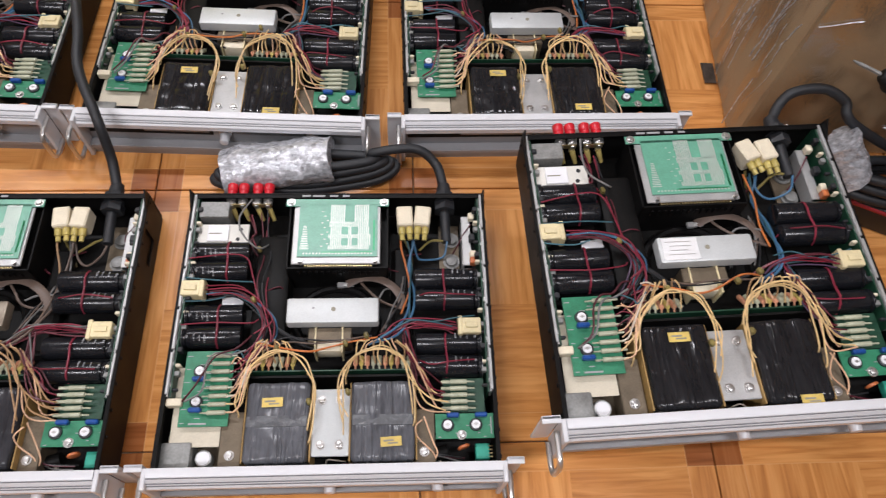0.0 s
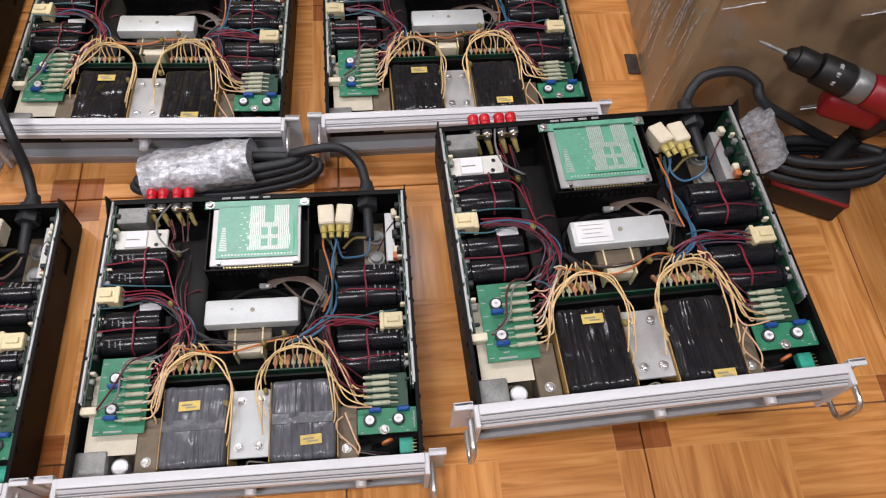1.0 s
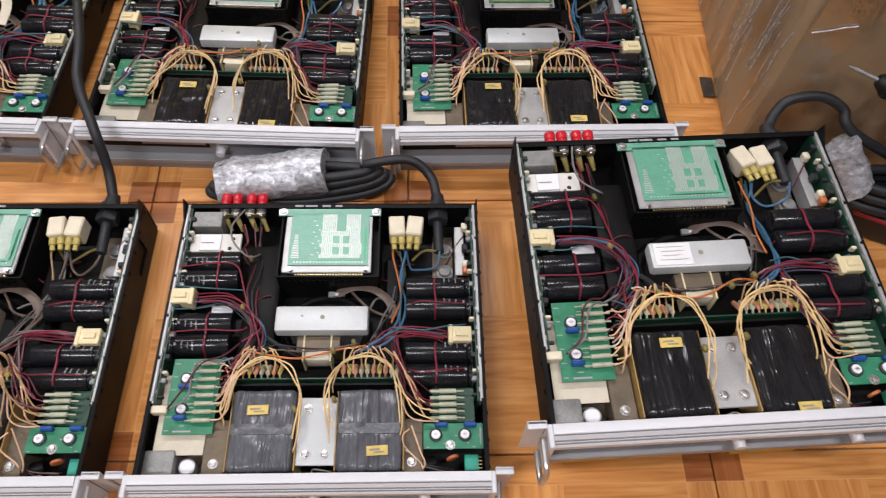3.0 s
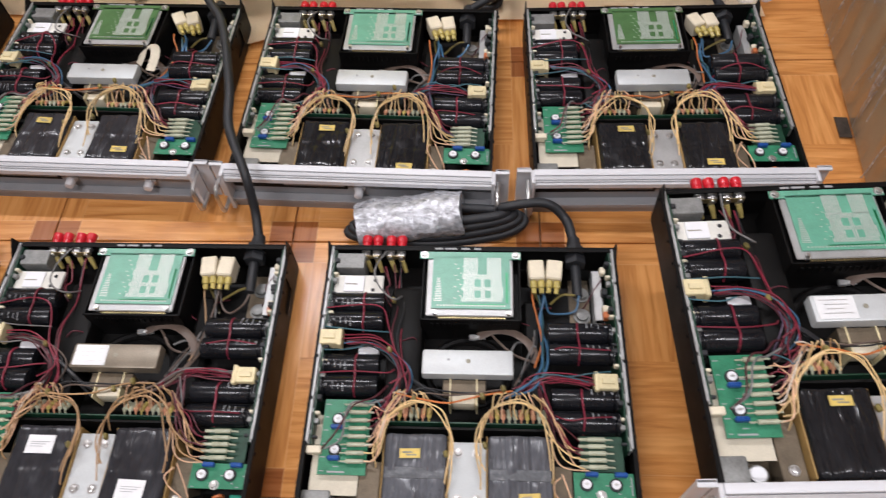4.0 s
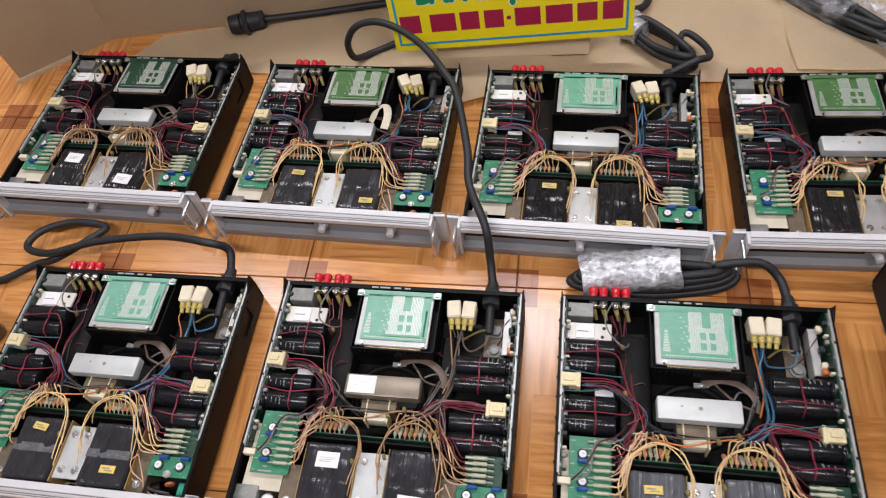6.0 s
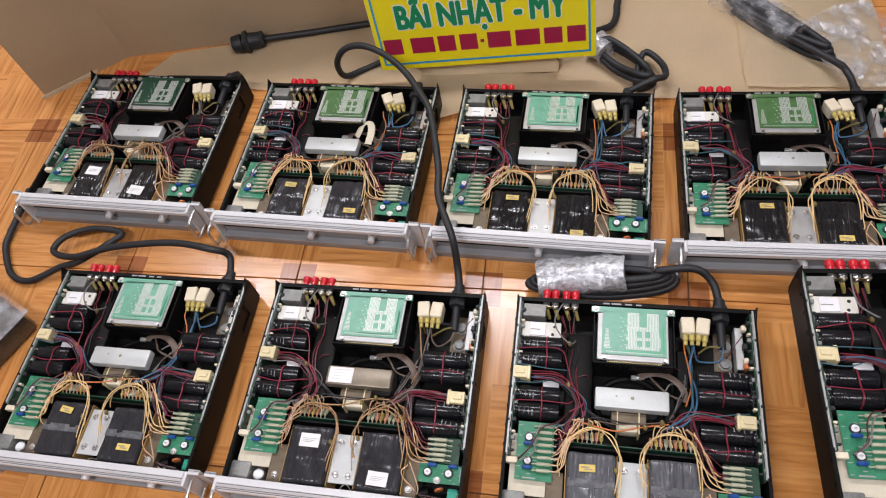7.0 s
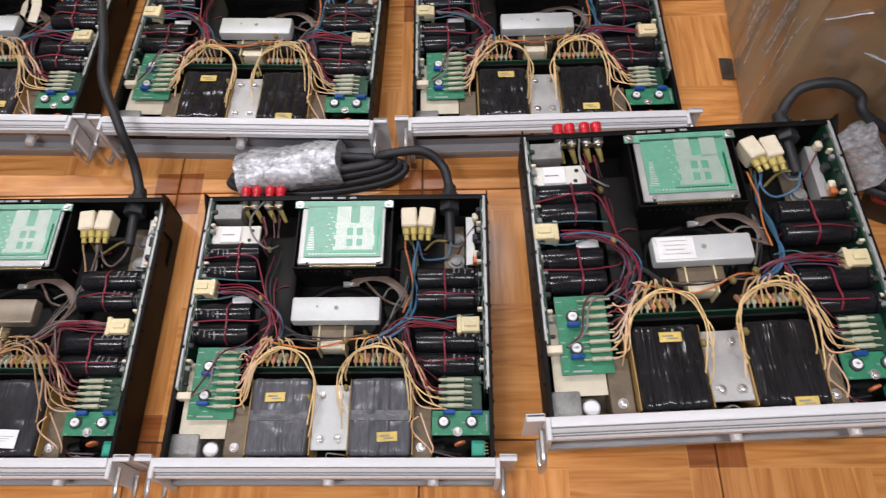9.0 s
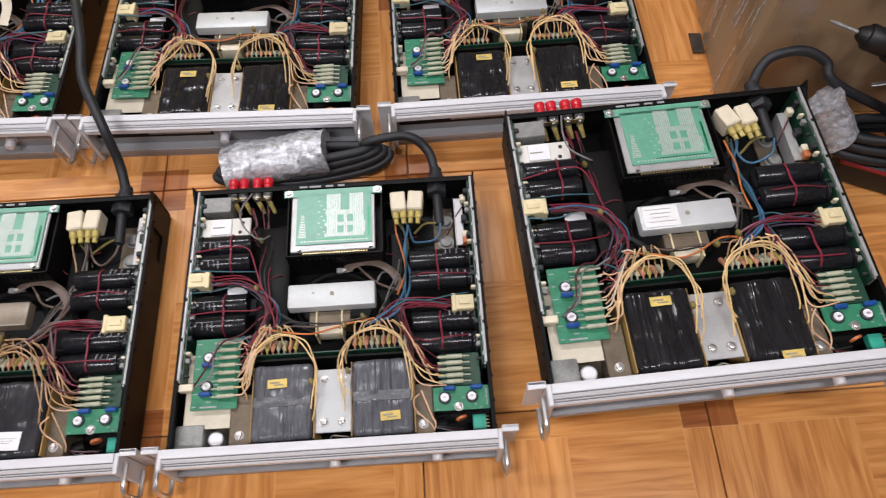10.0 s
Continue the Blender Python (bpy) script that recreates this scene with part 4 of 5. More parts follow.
    # wiring
    wire(RED, 0.00135, (-0.205, 0.308, 0.088), (-0.149, 0.311, 0.098), (-0.123, 0.306, 0.098), (-0.111, 0.282, 0.092), (-0.104, 0.245, 0.09), (-0.083, 0.211, 0.088), (-0.106, 0.194, 0.085))
    wire(GREY, 0.0018, (-0.13, 0.409, 0.085), (-0.138, 0.374, 0.09), (-0.132, 0.344, 0.092), (-0.112, 0.324, 0.09), (-0.099, 0.338, 0.07), (-0.102, 0.376, 0.02))
    wire(RED, 0.00135, (-0.128, 0.389, 0.07), (-0.121, 0.36, 0.07), (-0.124, 0.347, 0.07), (-0.111, 0.326, 0.06), (-0.086, 0.31, 0.03))
    wire(MAROON, 0.00135, (-0.132, 0.389, 0.07), (-0.121, 0.354, 0.075), (-0.125, 0.343, 0.07), (-0.116, 0.324, 0.06), (-0.089, 0.307, 0.03))
    wire(TEAL, 0.00135, (-0.204, 0.278, 0.085), (-0.155, 0.267, 0.098), (-0.111, 0.271, 0.088))
    wire(TEAL, 0.00135, (-0.205, 0.247, 0.085), (-0.167, 0.242, 0.09), (-0.146, 0.248, 0.088))
    wire(RED, 0.00135, (-0.174, 0.267, 0.085), (-0.134, 0.261, 0.09), (-0.105, 0.246, 0.088), (-0.084, 0.212, 0.085), (-0.082, 0.186, 0.08), (-0.1, 0.175, 0.08))
    wire(RED, 0.00135, (-0.174, 0.262, 0.085), (-0.133, 0.257, 0.09), (-0.103, 0.243, 0.088), (-0.086, 0.21, 0.085), (-0.087, 0.185, 0.08), (-0.105, 0.173, 0.08))
    wire(BLUE, 0.00135, (-0.173, 0.258, 0.085), (-0.133, 0.255, 0.09), (-0.099, 0.241, 0.086), (-0.079, 0.22, 0.085), (-0.08, 0.201, 0.07), (-0.095, 0.182, 0.07))
    wire(TEAL, 0.00135, (-0.172, 0.254, 0.085), (-0.142, 0.255, 0.085), (-0.11, 0.239, 0.085), (-0.093, 0.214, 0.08), (-0.099, 0.184, 0.08))
    wire(MAROON, 0.00135, (-0.103, 0.264, 0.06), (-0.084, 0.271, 0.07), (-0.074, 0.271, 0.06), (-0.074, 0.272, 0.04))
    wire(BLACK, 0.0025, (-0.106, 0.242, 0.08), (-0.086, 0.221, 0.075), (-0.088, 0.191, 0.06), (-0.115, 0.172, 0.07))
    wire(BLACK, 0.0022, (-0.07, 0.205, 0.06), (-0.044, 0.183, 0.07), (-0.022, 0.174, 0.07))
    wire(MAROON, 0.0018, (-0.186, 0.108, 0.085), (-0.168, 0.122, 0.095), (-0.158, 0.15, 0.098), (-0.148, 0.165, 0.098), (-0.131, 0.169, 0.092), (-0.118, 0.182, 0.088), (-0.108, 0.192, 0.08))
    wire(GREY, 0.0018, (-0.183, 0.105, 0.085), (-0.164, 0.119, 0.095), (-0.156, 0.148, 0.098), (-0.145, 0.162, 0.098), (-0.132, 0.166, 0.09), (-0.111, 0.175, 0.085))
    wire(RED, 0.00135, (-0.124, 0.153, 0.085), (-0.109, 0.16, 0.092), (-0.102, 0.178, 0.092), (-0.091, 0.202, 0.09))
    wire(MAROON, 0.00135, (-0.125, 0.122, 0.08), (-0.115, 0.141, 0.09), (-0.102, 0.154, 0.095), (-0.086, 0.16, 0.095))
    wire(YELLOW, 0.00135, (-0.114, 0.128, 0.085), (-0.104, 0.141, 0.098), (-0.082, 0.159, 0.108), (-0.061, 0.162, 0.112), (-0.037, 0.156, 0.108), (-0.024, 0.138, 0.104), (-0.02, 0.113, 0.1), (-0.024, 0.065, 0.092), (-0.037, 0.034, 0.06))
    wire(YELLOW, 0.00135, (-0.114, 0.123, 0.085), (-0.103, 0.146, 0.098), (-0.079, 0.161, 0.11), (-0.06, 0.16, 0.108), (-0.039, 0.153, 0.106), (-0.027, 0.137, 0.102), (-0.023, 0.113, 0.1), (-0.029, 0.068, 0.09), (-0.036, 0.042, 0.06))
    wire(YELLOW, 0.00135, (-0.115, 0.105, 0.085), (-0.106, 0.138, 0.098), (-0.085, 0.156, 0.105), (-0.065, 0.162, 0.11), (-0.033, 0.154, 0.108), (-0.021, 0.133, 0.102), (-0.018, 0.113, 0.1), (-0.023, 0.086, 0.09))
    wire(YELLOW, 0.00135, (-0.115, 0.128, 0.085), (-0.12, 0.106, 0.085), (-0.12, 0.088, 0.075), (-0.12, 0.084, 0.06))
    wire(YELLOW, 0.00135, (-0.125, 0.096, 0.08), (-0.113, 0.103, 0.09), (-0.11, 0.123, 0.095), (-0.094, 0.147, 0.1), (-0.071, 0.162, 0.108))
    wire(PEACH, 0.00135, (-0.128, 0.108, 0.08), (-0.117, 0.114, 0.09), (-0.112, 0.132, 0.095), (-0.116, 0.152, 0.085), (-0.124, 0.161, 0.085))
    wire(PEACH, 0.00135, (-0.129, 0.119, 0.08), (-0.118, 0.125, 0.09), (-0.11, 0.139, 0.095), (-0.092, 0.152, 0.1))
    wire(ORANGE, 0.0018, (-0.096, 0.178, 0.095), (-0.061, 0.166, 0.108), (-0.031, 0.162, 0.108), (-0.007, 0.169, 0.1), (0.025, 0.181, 0.1), (0.061, 0.186, 0.09))
    wire(WHITEW, 0.0014, (-0.098, 0.183, 0.09), (-0.087, 0.178, 0.1), (-0.082, 0.173, 0.1), (-0.089, 0.169, 0.09))
    wire(YELLOW, 0.00135, (0.02, 0.078, 0.09), (0.014, 0.097, 0.1), (0.015, 0.124, 0.106), (0.03, 0.154, 0.11), (0.066, 0.165, 0.115), (0.093, 0.152, 0.11), (0.104, 0.128, 0.104), (0.125, 0.102, 0.095), (0.149, 0.097, 0.085))
    wire(YELLOW, 0.00135, (0.017, 0.075, 0.09), (0.012, 0.106, 0.1), (0.017, 0.132, 0.106), (0.037, 0.157, 0.112), (0.067, 0.163, 0.113), (0.089, 0.151, 0.108), (0.099, 0.121, 0.1), (0.103, 0.086, 0.092), (0.101, 0.08, 0.08))
    wire(YELLOW, 0.00135, (0.015, 0.059, 0.085), (0.016, 0.097, 0.1), (0.021, 0.138, 0.107), (0.042, 0.159, 0.112), (0.071, 0.165, 0.115), (0.097, 0.148, 0.11), (0.106, 0.122, 0.103), (0.107, 0.086, 0.092), (0.103, 0.067, 0.085), (0.095, 0.073, 0.075))
    wire(YELLOW, 0.00135, (0.02, 0.124, 0.085), (0.019, 0.136, 0.1), (0.034, 0.153, 0.11), (0.063, 0.164, 0.113), (0.086, 0.155, 0.109))
    wire(YELLOW, 0.00135, (0.097, 0.141, 0.105), (0.109, 0.116, 0.1), (0.121, 0.094, 0.09), (0.148, 0.089, 0.085))
    wire(PEACH, 0.00135, (0.106, 0.12, 0.1), (0.112, 0.093, 0.092), (0.124, 0.087, 0.085), (0.151, 0.088, 0.082))
    wire(PEACH, 0.00135, (0.116, 0.079, 0.09), (0.108, 0.068, 0.09), (0.113, 0.057, 0.08), (0.128, 0.041, 0.07), (0.129, 0.032, 0.06), (0.114, 0.038, 0.055), (0.099, 0.031, 0.05))
    wire(PEACH, 0.00135, (0.118, 0.082, 0.085), (0.131, 0.054, 0.08), (0.133, 0.037, 0.07), (0.122, 0.027, 0.055), (0.1, 0.027, 0.055), (0.072, 0.028, 0.055))
    wire(WHITEW, 0.00135, (0.016, 0.031, 0.05), (0.006, 0.036, 0.06), (-0.004, 0.032, 0.06), (-0.006, 0.03, 0.04))
    wire(RED, 0.00135, (0.098, 0.028, 0.05), (0.057, 0.029, 0.05), (0.016, 0.03, 0.05))
    wire(ORANGE, 0.0018, (0.09, 0.351, 0.07), (0.093, 0.332, 0.07), (0.097, 0.309, 0.06), (0.099, 0.272, 0.06), (0.092, 0.232, 0.07))
    wire(BLUE, 0.0022, (0.105, 0.353, 0.07), (0.108, 0.342, 0.06), (0.101, 0.312, 0.05), (0.103, 0.274, 0.06), (0.1, 0.224, 0.08), (0.08, 0.196, 0.09), (0.049, 0.175, 0.1))
    wire(BLUE, 0.0022, (0.109, 0.351, 0.06), (0.112, 0.328, 0.05), (0.126, 0.32, 0.05), (0.152, 0.323, 0.06), (0.159, 0.342, 0.065))
    wire(BLUE, 0.0022, (0.106, 0.351, 0.055), (0.105, 0.305, 0.05), (0.108, 0.262, 0.06), (0.104, 0.222, 0.08), (0.084, 0.192, 0.09), (0.053, 0.172, 0.1))
    wire(TEAL, 0.0018, (0.101, 0.352, 0.06), (0.105, 0.315, 0.05), (0.106, 0.281, 0.06), (0.102, 0.222, 0.075))
    wire(OLIVE, 0.0025, (0.096, 0.357, 0.06), (0.101, 0.34, 0.04), (0.107, 0.325, 0.03))
    wire(OLIVE, 0.0025, (0.115, 0.338, 0.05), (0.137, 0.348, 0.06), (0.153, 0.347, 0.065))
    wire(MAROON, 0.0018, (0.118, 0.341, 0.04), (0.102, 0.333, 0.045), (0.089, 0.324, 0.035), (0.078, 0.314, 0.02))
    wire(BROWN, 0.0026, (0.025, 0.295, 0.05), (0.043, 0.273, 0.055), (0.06, 0.253, 0.06), (0.095, 0.24, 0.06))
    wire(GREY, 0.002, (0.055, 0.262, 0.05), (0.071, 0.272, 0.055), (0.097, 0.268, 0.06))
    wire(RED, 0.00135, (0.162, 0.206, 0.085), (0.135, 0.209, 0.092), (0.105, 0.21, 0.09), (0.084, 0.208, 0.085), (0.067, 0.195, 0.08))
    wire(RED, 0.00135, (0.162, 0.203, 0.085), (0.135, 0.205, 0.092), (0.105, 0.206, 0.09), (0.084, 0.205, 0.085), (0.059, 0.197, 0.07))
    wire(RED, 0.00135, (0.163, 0.198, 0.085), (0.135, 0.202, 0.09), (0.105, 0.204, 0.088), (0.08, 0.206, 0.08))
    wire(TEAL, 0.00135, (0.189, 0.217, 0.085), (0.165, 0.21, 0.092), (0.135, 0.207, 0.092), (0.106, 0.214, 0.09), (0.087, 0.212, 0.085))
    wire(PURPLE, 0.00135, (0.163, 0.195, 0.085), (0.142, 0.196, 0.088), (0.105, 0.202, 0.086), (0.098, 0.191, 0.085), (0.1, 0.166, 0.085), (0.104, 0.14, 0.09), (0.118, 0.118, 0.085), (0.146, 0.105, 0.082))
    wire(MAROON, 0.00135, (0.095, 0.193, 0.09), (0.096, 0.166, 0.095), (0.105, 0.142, 0.095), (0.115, 0.12, 0.09), (0.132, 0.112, 0.085), (0.146, 0.111, 0.082))
    wire(RED, 0.00135, (0.193, 0.25, 0.085), (0.159, 0.248, 0.096), (0.129, 0.248, 0.096), (0.114, 0.251, 0.08), (0.109, 0.249, 0.06))
    wire(RED, 0.00135, (0.188, 0.153, 0.085), (0.156, 0.148, 0.096), (0.127, 0.149, 0.096), (0.11, 0.155, 0.08))
    wire(RED, 0.00135, (-0.2, 0.211, 0.088), (-0.154, 0.205, 0.096), (-0.114, 0.209, 0.09), (-0.101, 0.217, 0.085))
    wire(MAROON, 0.00135, (0.192, 0.379, 0.06), (0.182, 0.361, 0.06), (0.177, 0.348, 0.05), (0.165, 0.337, 0.03))
    wire(MAROON, 0.00135, (0.072, 0.338, 0.03), (0.072, 0.312, 0.05), (0.085, 0.304, 0.05))
    wire(BLACK, 0.0042, (-0.094, 0.222, 0.074), (-0.070, 0.205, 0.070), (-0.045, 0.192, 0.066), (-0.026, 0.184, 0.060))
    # short leads from the sleeved joints and crimps into the looms
    for i in range(8):
        y = 0.0915 + i * 0.0108
        wire((PEACH, YELLOW, WHITEW, PEACH, MAROON, RED, PEACH, TEAL)[i], 0.0013, (-0.131, y, 0.081), (-0.121, y + 0.003, 0.087), (-0.113, 0.075 + y * 0.5, 0.093), (-0.104, 0.152 + 0.01 * rnd.random(), 0.099), (-0.090, 0.172, 0.104))
    for i in range(5):
        y = 0.093 + i * 0.0088
        wire((PEACH, YELLOW, YELLOW, RED, MAROON)[i], 0.0013, (0.145, y, 0.0765), (0.132, y + 0.002, 0.083), (0.119, 0.070 + y * 0.6, 0.090), (0.108, 0.150, 0.097), (0.095, 0.172, 0.102))
    for x0, k in ((-0.098, 7), (0.030, 10)):
        for i in range(k):
            x = x0 + i * 0.0078
            c = -0.075 if x < 0 else 0.062
            wire((YELLOW, PEACH, YELLOW, TAN, YELLOW)[(i * 2 + seed) % 5], 0.0013, (x, 0.151, 0.088), (x, 0.163, 0.098), (x * 0.85 + c * 0.15, 0.172, 0.107), (x * 0.6 + c * 0.4, 0.176, 0.110))
    # looser looms along both sides and across the middle
    bundle((RED, MAROON, TEAL, MAROON, BLACK, PURPLE), 0.0013, 0.005, (-0.170, 0.256, 0.084), (-0.135, 0.254, 0.088), (-0.106, 0.236, 0.086), (-0.092, 0.212, 0.082), (-0.100, 0.190, 0.078), (-0.115, 0.172, 0.074))
    bundle((MAROON, RED, BLACK), 0.0013, 0.005, (-0.110, 0.395, 0.066), (-0.106, 0.355, 0.060), (-0.100, 0.315, 0.066), (-0.102, 0.270, 0.078), (-0.094, 0.225, 0.080))
    bundle((RED, PURPLE, MAROON, TEAL, RED, MAROON), 0.0013, 0.005, (0.168, 0.202, 0.084), (0.140, 0.206, 0.088), (0.108, 0.206, 0.088), (0.084, 0.196, 0.086), (0.066, 0.182, 0.092))
    bundle((MAROON, TEAL, PURPLE, RED), 0.0013, 0.004, (0.096, 0.205, 0.086), (0.103, 0.175, 0.090), (0.110, 0.145, 0.088), (0.128, 0.122, 0.082))
    bundle((BLACK, BROWN, GREY), 0.0015, 0.006, (0.094, 0.290, 0.050), (0.090, 0.262, 0.058), (0.078, 0.235, 0.066), (0.066, 0.205, 0.072))
    bundle((BLACK, BROWN), 0.0016, 0.004, (-0.086, 0.178, 0.080), (-0.060, 0.186, 0.086), (-0.030, 0.184, 0.084), (0.004, 0.186, 0.084), (0.050, 0.186, 0.090))
    bundle((WHITEW, PEACH), 0.0012, 0.004, (0.108, 0.055, 0.070), (0.120, 0.045, 0.062), (0.135, 0.040, 0.052), (0.150, 0.030, 0.045))
    bundle((BLACK, MAROON, GREY), 0.0014, 0.004, (0.118, 0.070, 0.055), (0.126, 0.046, 0.056), (0.145, 0.036, 0.054), (0.172, 0.034, 0.050))
    part("ribbon_strap", tube([(0.012, 0.282, 0.054), (0.035, 0.290, 0.058), (0.062, 0.285, 0.062), (0.085, 0.268, 0.060), (0.094, 0.245, 0.054)], 0.0065, 8, 5, 0.22), BROWN, amp, "flat grey-brown ribbon")
    return amp


# where each amplifier stands: centre of its front edge, height, turn, backward and sideways lean
A = dict(b1=(-1.1312, 0.5292, -0.0080, -0.09, -1.4, 0),
         b2=(-0.6318, 0.5136, -0.0080, -0.21, -1.4, 0),
         b3=(-0.1455, 0.5102, -0.0080, -0.24, -1.4, 0),
         b4=(0.3497, 0.5246, -0.0080, 2.52, -1.4, 0),
         f1=(-0.9283, -0.0366, -0.0080, 1.49, -1.4, 0),
         f2=(-0.4357, -0.0238, -0.0080, 1.58, -1.4, 0),
         f3=(0.0527, -0.0099, -0.0080, 1.60, -1.4, 0),
         f4=(0.5397, 0.0368, 0.1088, 3.97, -1.13, -0.83))


def stand(k):
    x, y, z, turn, back, side = A[k]
    return pose(x, y, z, 0, 0, turn) @ pose(0, 0, 0, back, 0, 0) @ pose(0, 0, 0, 0, side, 0)


OLD = {"wire_pale_yellow": TAN, "wire_blue": BROWN, "wire_peach": PEACH, "wire_purple": MAROON, "wire_teal": GREY, "wire_orange": TAN}
MIXED = {"wire_purple": MAROON}
amplifier(stand("b1"), 1, "opened black rack amplifier, dusty, with white stickers on its coils", TAPE_BLACK, False, PCB_DARK, "white", ((-0.072, 0.098, -4), (0.060, 0.050, -6)), BARWHITE, False, ZINC, OLD, True)
second = amplifier(stand("b2"), 2, "opened black rack amplifier with dull tape and small yellow stickers", TAPE_MID, False, PCB_OLD, "yellow", ((-0.072, 0.105, -3), (0.078, 0.046, 0)), BARWHITE, False, BARWHITE, {}, True)
amplifier(stand("b3"), 3, "opened black rack amplifier with silver front and glossy taped coils", TAPE_BLACK, False, PCB_GLARE, "yellow", ((-0.068, 0.106, 0), (0.068, 0.030, 0)), BARWHITE, False, ZINC, {}, True)
amplifier(stand("b4"), 4, "opened black rack amplifier with an olive board and yellow stickers", TAPE_BLACK, False, PCB_OLD, "yellow", ((-0.066, 0.108, 0), (0.066, 0.038, 0)), BARWHITE, False, ZINC, {}, True)
amplifier(stand("f1"), 5, "opened black rack amplifier with dull grey tape on its coils", TAPE_MID, True, PCB_GLARE, "yellow", ((-0.074, 0.108, -8), (0.070, 0.050, 0)), BARWHITE, False, BARWHITE, {})
amplifier(stand("f2"), 6, "opened black rack amplifier with a brown bracket and white stickers", TAPE_MID, False, PCB_GLARE, "white", ((-0.072, 0.098, 0), (0.062, 0.044, -2)), BROWNBAR, True, BARWHITE, OLD)
amplifier(stand("f3"), 7, "opened black rack amplifier with wrinkled tape on its coils, grey sheen in its colour", TAPE_SHEEN, True, PCB_GLARE, "yellow", ((-0.078, 0.098, 2), (0.072, 0.046, 3)), BARWHITE, False, BARWHITE, MIXED)
amplifier(stand("f4"), 8, "opened black rack amplifier raised on blocks, with bright blue wiring", TAPE_BLACK, False, PCB_GLARE, "yellow", ((-0.068, 0.108, 0), (0.070, 0.024, 0)), BARWHITE, True, ZINC, {}, True)
part("ribbon_strap", tube([(0.040, 0.272, 0.066), (0.056, 0.290, 0.086), (0.074, 0.290, 0.094), (0.082, 0.268, 0.092), (0.080, 0.235, 0.086)], 0.008, 8, 5, 0.15), CARDWHITE, second, "pale flat ribbon strap")
for dx, dy in ((-0.13, 0.05), (0.10, 0.05), (-0.10, 0.33), (0.10, 0.33)):
    p = stand("f4") @ Vector((dx, dy, 0))
    thing("foam_block", noisy(box(bmesh.new(), (0, 0, 0.050), (0.09, 0.05, 0.100), 0.004, segments=2), 0.0015, 40, dx * 9), FOAM,
          "yellow foam block under the raised amplifier", "block", "blocks under the amplifier", m=pose(p.x, p.y, 0, 0, 0, 4))


def mains_cable(label, points, r=0.0075, plug=False):
    c = holder("mains_cable", pose(0, 0, 0), label, "cable", "mains cables")
    part("cable", tube(points, r, 12, 8), RUBBER, c)
    return c


def at(k, x, y, z):
    return tuple(stand(k) @ Vector((x, y, z)))


# cables
mains_cable("thick black mains cable hanging over the amplifiers in a loop",
            [at("f2", 0.156, 0.438, 0.066), at("f2", 0.150, 0.474, 0.092), (-0.3090, 0.492, 0.124), (-0.3454, 0.568, 0.140), (-0.3583, 0.642, 0.150), (-0.3960, 0.772, 0.156), (-0.4267, 0.824, 0.160), (-0.4744, 0.888, 0.160),
             (-0.5284, 0.937, 0.160), (-0.5794, 0.964, 0.160), (-0.6229, 0.976, 0.150), (-0.6550, 0.974, 0.130), (-0.6738, 0.973, 0.090), (-0.6729, 0.992, 0.035), (-0.640, 1.03, 0.018), (-0.58, 1.07, 0.018)])
mains_cable("thick black mains cable coiled behind the amplifier",
            [at("f1", 0.156, 0.438, 0.066), at("f1", 0.150, 0.472, 0.088), (-0.8207, 0.437, 0.098), (-0.9224, 0.449, 0.090), (-1.0667, 0.4385, 0.070), (-1.1691, 0.4165, 0.050), (-1.2441, 0.437, 0.030), (-1.2333, 0.476, 0.030),
             (-1.1716, 0.504, 0.030), (-1.0952, 0.498, 0.030), (-1.1106, 0.464, 0.036), (-1.1680, 0.415, 0.032), (-1.2122, 0.402, 0.024), (-1.2868, 0.367, 0.010), (-1.3426, 0.380, 0.009), (-1.3929, 0.444, 0.009), (-1.4007, 0.484, 0.012), (-1.3945, 0.548, 0.022)])


def coil_of_cable(label, lead, loops, cuff, group_label, girth, film=WRAP):
    """A bundled mains cable, its turns held by a wrap of plastic film."""
    c = holder("coiled_mains_cable", pose(0, 0, 0), label, "cable", "mains cables")
    part("cable", tube(lead + loops, 0.0075, 12, 7), RUBBER, c)
    bm = tube(cuff, girth, 24, 12, 0.8)
    noisy(noisy(bm, 0.006, 30), 0.003, 110)
    part("film_wrap", bm, film, c, group_label)
    return c


def turns(centre, along, half, width, n, z0, rise=0.006):
    """Long flat turns of cable about a centre, along a direction in degrees."""
    a = radians(along)
    u, v = Vector((math.cos(a), math.sin(a), 0)), Vector((-math.sin(a), math.cos(a), 0))
    out = []
    for i in range(n * 8 + 1):
        t = i * math.tau / 8
        k = 1 - 0.06 * (i // 8)
        p = Vector(centre) + u * (half * k * math.cos(t)) + v * (width * (1 - 0.15 * (i // 8)) * math.sin(t)) + Vector((0, 0, z0 + rise * i / 8 + 0.004 * math.sin(i * 1.7)))
        out.append(tuple(p))
    return out


